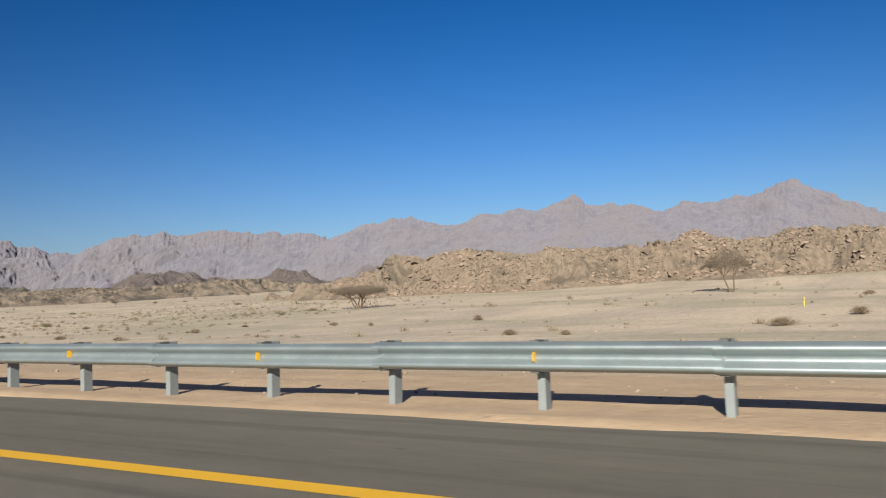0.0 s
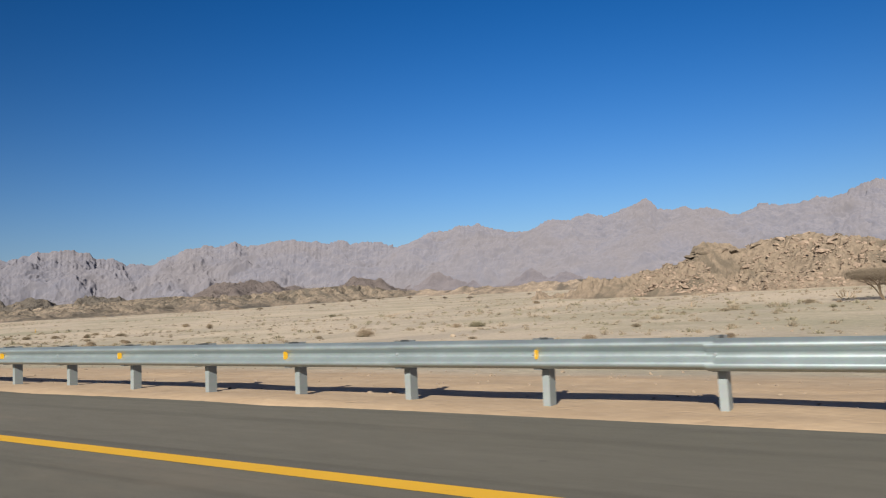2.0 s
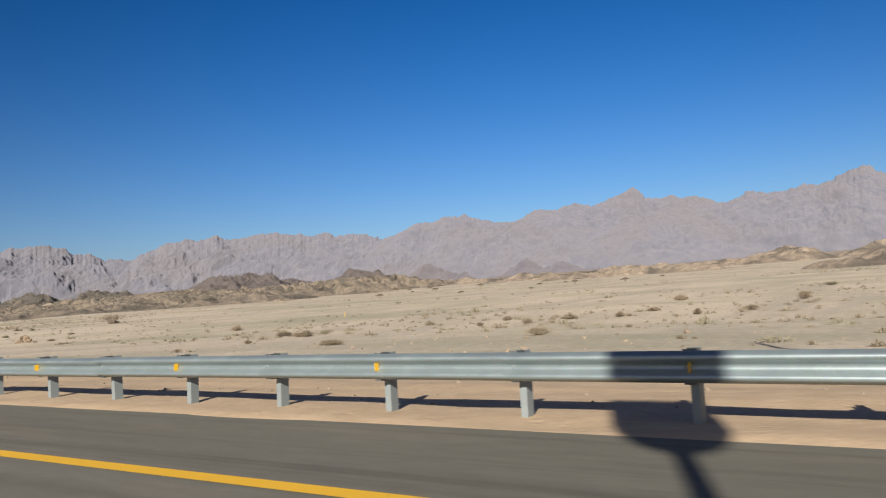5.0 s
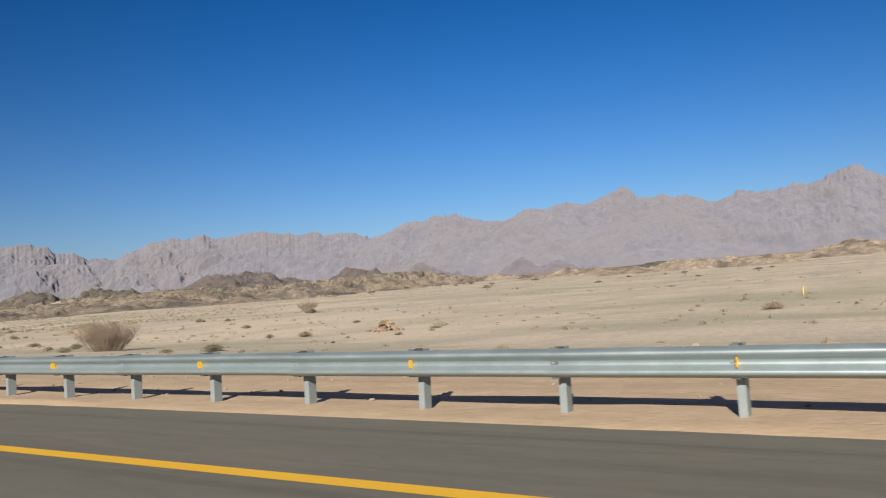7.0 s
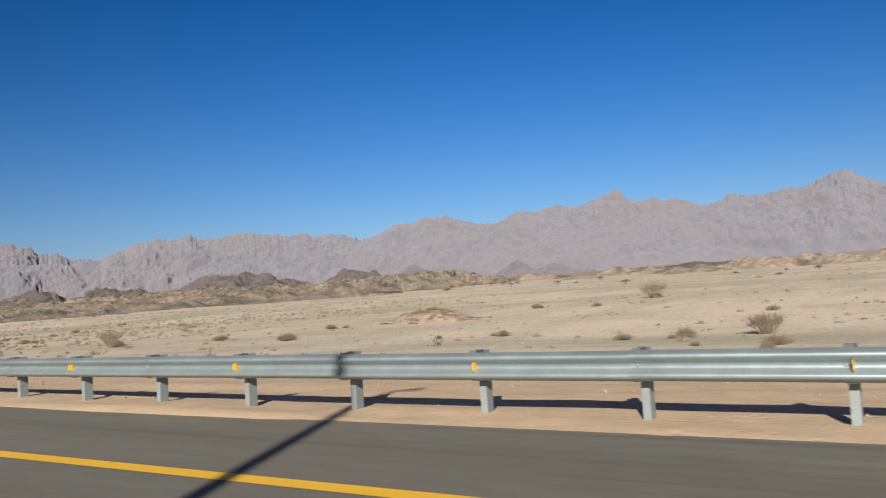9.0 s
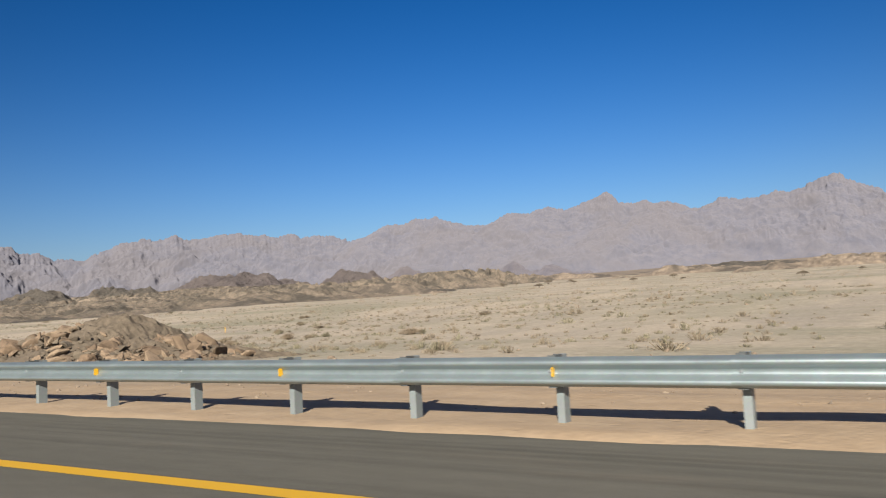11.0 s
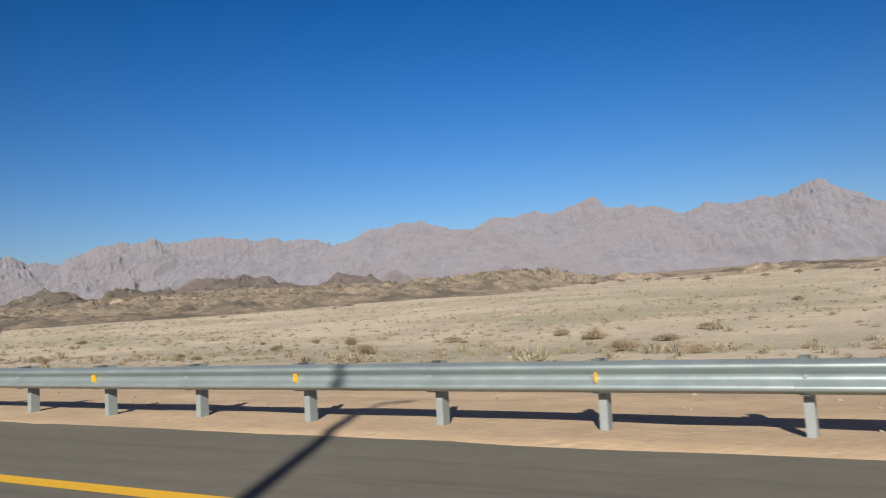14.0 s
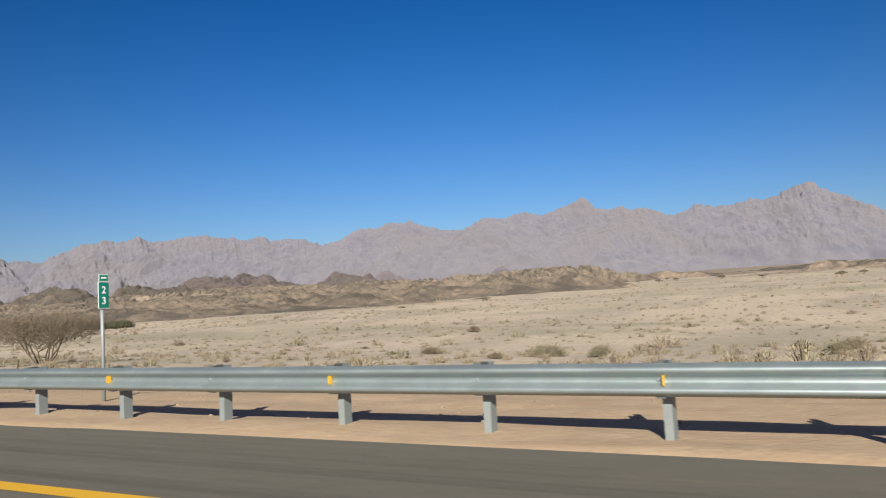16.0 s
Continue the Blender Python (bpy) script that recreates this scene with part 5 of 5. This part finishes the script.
def far_trees():
    r = random.Random(51)
    first = None
    def on_hill(x, y):
        return any(abs(x - h[0]) < 1.2 * h[3] and abs(y - h[1]) < 1.3 * h[4] for h in HILLS)

    for x, y in FAR_TREES:
        if on_hill(x, y):
            continue
        k = r.uniform(0.75, 1.25)
        if first is None:
            first = thorn_tree(x, y, 5.4, 2.7, 17, "small dark thorn tree on the distant plain", 3, False, 0.22, 0.12, fine=5.0)
            tagged(first, group="thorn trees on the distant plain")
        else:
            c = copy_thing(first, Matrix.Translation((x, y, gz(x, y))) @ Matrix.Rotation(r.uniform(0, 6.3), 4, "Z"))
            c.scale = (k, k, k)
    for _ in range(26):
        y = r.uniform(230, 560)
        x = -280 + r.uniform(-0.95, 0.05) * (y + 180) + r.gauss(0, 60)
        if on_hill(x, y) or float(fbm(np.array(x / 90.0), np.array(y / 60.0), 3, 25)) < -0.1:
            continue
        k = r.uniform(0.35, 0.75)
        c = copy_thing(first, Matrix.Translation((x, y, gz(x, y))) @ Matrix.Rotation(r.uniform(0, 6.3), 4, "Z"))
        c.scale = (k, k, k)


far_trees()


def bare_bush(x, y, width, height, stems, seed, label, sunk=0.0):
    """A vase of many bare stems that fork towards the rim."""
    r = random.Random(seed)
    wood, twigs = [], []
    for _ in range(stems):
        az = r.uniform(0, 6.283)
        k = math.sqrt(r.random())
        tip = Vector((0.46 * width * k * math.cos(az), 0.46 * width * k * math.sin(az), height * (1.0 - 0.22 * k * k) * r.uniform(0.6, 0.9)))
        root = Vector((tip.x * 0.22, tip.y * 0.22, -0.08))
        mid = limb(wood, root, tip, 0.016, 0.006, r, 4, 0.03)
        for _ in range(7):
            base = mid.lerp(tip, r.uniform(0, 1))
            out = Vector((math.cos(az), math.sin(az), 0)) * r.uniform(0, 0.12) * width * k
            end = base + out + Vector((r.gauss(0, 0.05) * width, r.gauss(0, 0.05) * width, height * r.uniform(0.04, 0.2)))
            ribbon(twigs, base, end, 0.007, 0.004, r)
            for _ in range(5):
                b2 = base.lerp(end, r.uniform(0.3, 1))
                e2 = b2 + Vector((r.gauss(0, 0.022) * width, r.gauss(0, 0.022) * width, height * r.uniform(0.01, 0.07)))
                ribbon(twigs, b2, e2, 0.006, 0.003, r)
                tuft(twigs, e2, 0.014, r)
    bush = empty("bare_bush", Matrix.Translation((x, y, gz(x, y) - sunk)), label, "bush")
    part("trunk", spread("trunk", wood, TWIG_BROWN, True), bush)
    part("crown", spread("crown", twigs, TWIG_BROWN), bush, None, "fine dry grey-brown twigs")


bare_bush(-309.9, 39.9, 5.4, 3.75, 230, 3, "large bare vase-shaped desert bush behind the rail", 0.75)
bare_bush(-394.9, 51.1, 2.9, 1.9, 70, 6, "bare dark desert bush on the sand")
bare_bush(-332.1, 55.5, 2.7, 1.6, 90, 4, "small bare rounded desert bush on the sand")
bare_bush(-357.0, 116.0, 5.0, 2.8, 110, 5, "bare grey desert bush on the open sand")


def brush_heap(x, y, width, seed):
    """Dead limbs and dry brush on a low bank, with a dark stump."""
    r = random.Random(seed)
    heap = empty("dead_brush", Matrix.Translation((x, y, gz(x, y))), "dead limbs and dry brush caught on a stony bank", "dead tree")
    limbs, twigs = [], []
    g = np.linspace(-1, 1, 40)
    U, V = np.meshgrid(g, g)
    X, Y = x + U * width * 0.55, y + V * width * 0.3
    d = np.hypot(U, V) * (1 + 0.25 * fbm(U * 3, V * 3, 3, seed))
    mound = 1.5 * np.clip(1 - d, -0.15, 1) + 0.25 * np.clip(1 - d, 0, 0.4) * ridged(U * 5, V * 4, 4, seed + 1)
    me = sheet("mound", X, Y, ground_z(X, Y) + mound, RUBBLE, True)
    me.transform(heap.matrix_basis.inverted())
    part("mound", me, heap, None, "low bank of stony sand")

    def top(px, py):
        k = max(0.0, 1 - math.hypot(px / (0.55 * width), py / (0.3 * width)))
        return gz(x + px, y + py) - gz(x, y) + 1.5 * k

    for n in range(150):
        px, py = r.gauss(0, 0.2) * width, r.gauss(-0.05, 0.09) * width
        base = Vector((px, py, top(px, py) - 0.05))
        if n < 26:
            az = r.uniform(-0.5, 0.5) + (math.pi if r.random() < 0.5 else 0)
            qx, qy = px + math.cos(az) * r.uniform(1.0, 2.6), py + math.sin(az) * 1.2
            limb(limbs, base, Vector((qx, qy, top(qx, qy) + r.uniform(0.05, 0.35))), r.uniform(0.05, 0.09), 0.025, r, 5, r.uniform(0.03, 0.10))
        for _ in range(26):
            tip = base + Vector((r.gauss(0, 0.32), r.gauss(0, 0.22), abs(r.gauss(0.12, 0.18))))
            ribbon(twigs, base.lerp(tip, 0.3), tip, 0.012, 0.006, r)
            tuft(twigs, tip, 0.035, r)
    part("limbs", spread("limbs", limbs, BARK, True), heap)
    part("brush", spread("brush", twigs, TWIG_GREEN), heap, None, "pale grey-green dry brush")
    part("stump", tube_mesh("stump", [(0.24 * width, 0, -0.2, 0.24), (0.24 * width, 0.05, 0.5, 0.17), (0.25 * width, 0.05, 1.05, 0.20), (0.25 * width, 0.05, 1.15, 0.10)], 9, BARK), heap, None, "short dark standing stump")


brush_heap(-373.0, 79.0, 12.0, 8)


# ---- small things on the plain ----
def marker_post(x, y, tall=0.9):
    post = empty("marker_post", Matrix.Translation((x, y, gz(x, y))) @ pose(0, 0, 0, 0, 3, 20), "thin yellow marker post on the plain", "post", "marker posts on the plain")
    part("shaft", box_mesh("shaft", (0.08, 0.08, tall + 0.3), MARKER_YELLOW, 0.02, (0, 0, tall / 2 - 0.15)), post)
    part("cap", box_mesh("cap", (0.10, 0.10, 0.10), MARKER_YELLOW, 0.02, (0, 0, tall - 0.02)), post)


for x, y in ((-7.8, 89.9), (-263.8, 98.7), (-490.4, 93.3)):
    marker_post(x, y)


def plastic_bag(s, off):
    """Thin crumpled film that the wind has wrapped round a post."""
    bm = bmesh.new()
    bmesh.ops.create_icosphere(bm, subdivisions=4, radius=1.0)
    for v in bm.verts:
        p = v.co
        f = noise.fractal(p * 2.4, 1.0, 2.0, 4)
        k = 1 + 0.22 * f
        flare = 1.0 + 0.7 * max(0.0, -p.z)
        v.co = Vector((p.x * 0.19 * k * flare - 0.08 * max(0, -p.z), p.y * 0.14 * k * flare, 0.15 + p.z * 0.16))
    me = finish(bm, "plastic_bag", PLASTIC)
    ob = new("plastic_bag", me)
    ob.matrix_basis = beside(s, off, 0.0)
    tagged(ob, "crumpled thin plastic bag wrapped round a rail post", "plastic bag")


plastic_bag(90 * GAP, RAIL_OFF - 0.02)


def litter(x, y, size, material, label, seed):
    """A crumpled scrap of thin film lying on the sand."""
    r = random.Random(seed)
    bm = bmesh.new()
    bmesh.ops.create_icosphere(bm, subdivisions=3, radius=1.0)
    for v in bm.verts:
        k = 1 + 0.35 * noise.fractal(v.co * 1.9 + Vector((seed, 0, 0)), 1.0, 2.0, 3)
        v.co = Vector((v.co.x * size * k, v.co.y * size * 0.7 * k, size * 0.45 * k * v.co.z + size * 0.35))
    ob = new("litter", finish(bm, "litter", material))
    ob.matrix_basis = Matrix.Translation((x, y, gz(x, y))) @ Matrix.Rotation(r.uniform(0, 6.3), 4, "Z")
    tagged(ob, label, "litter")


litter(-489.0, 34.5, 0.10, SIGN_WHITE, "crumpled white plastic scrap on the sand", 3)
litter(-489.5, 13.5, 0.05, SIGN_RED, "small red plastic scrap behind the rail", 5)
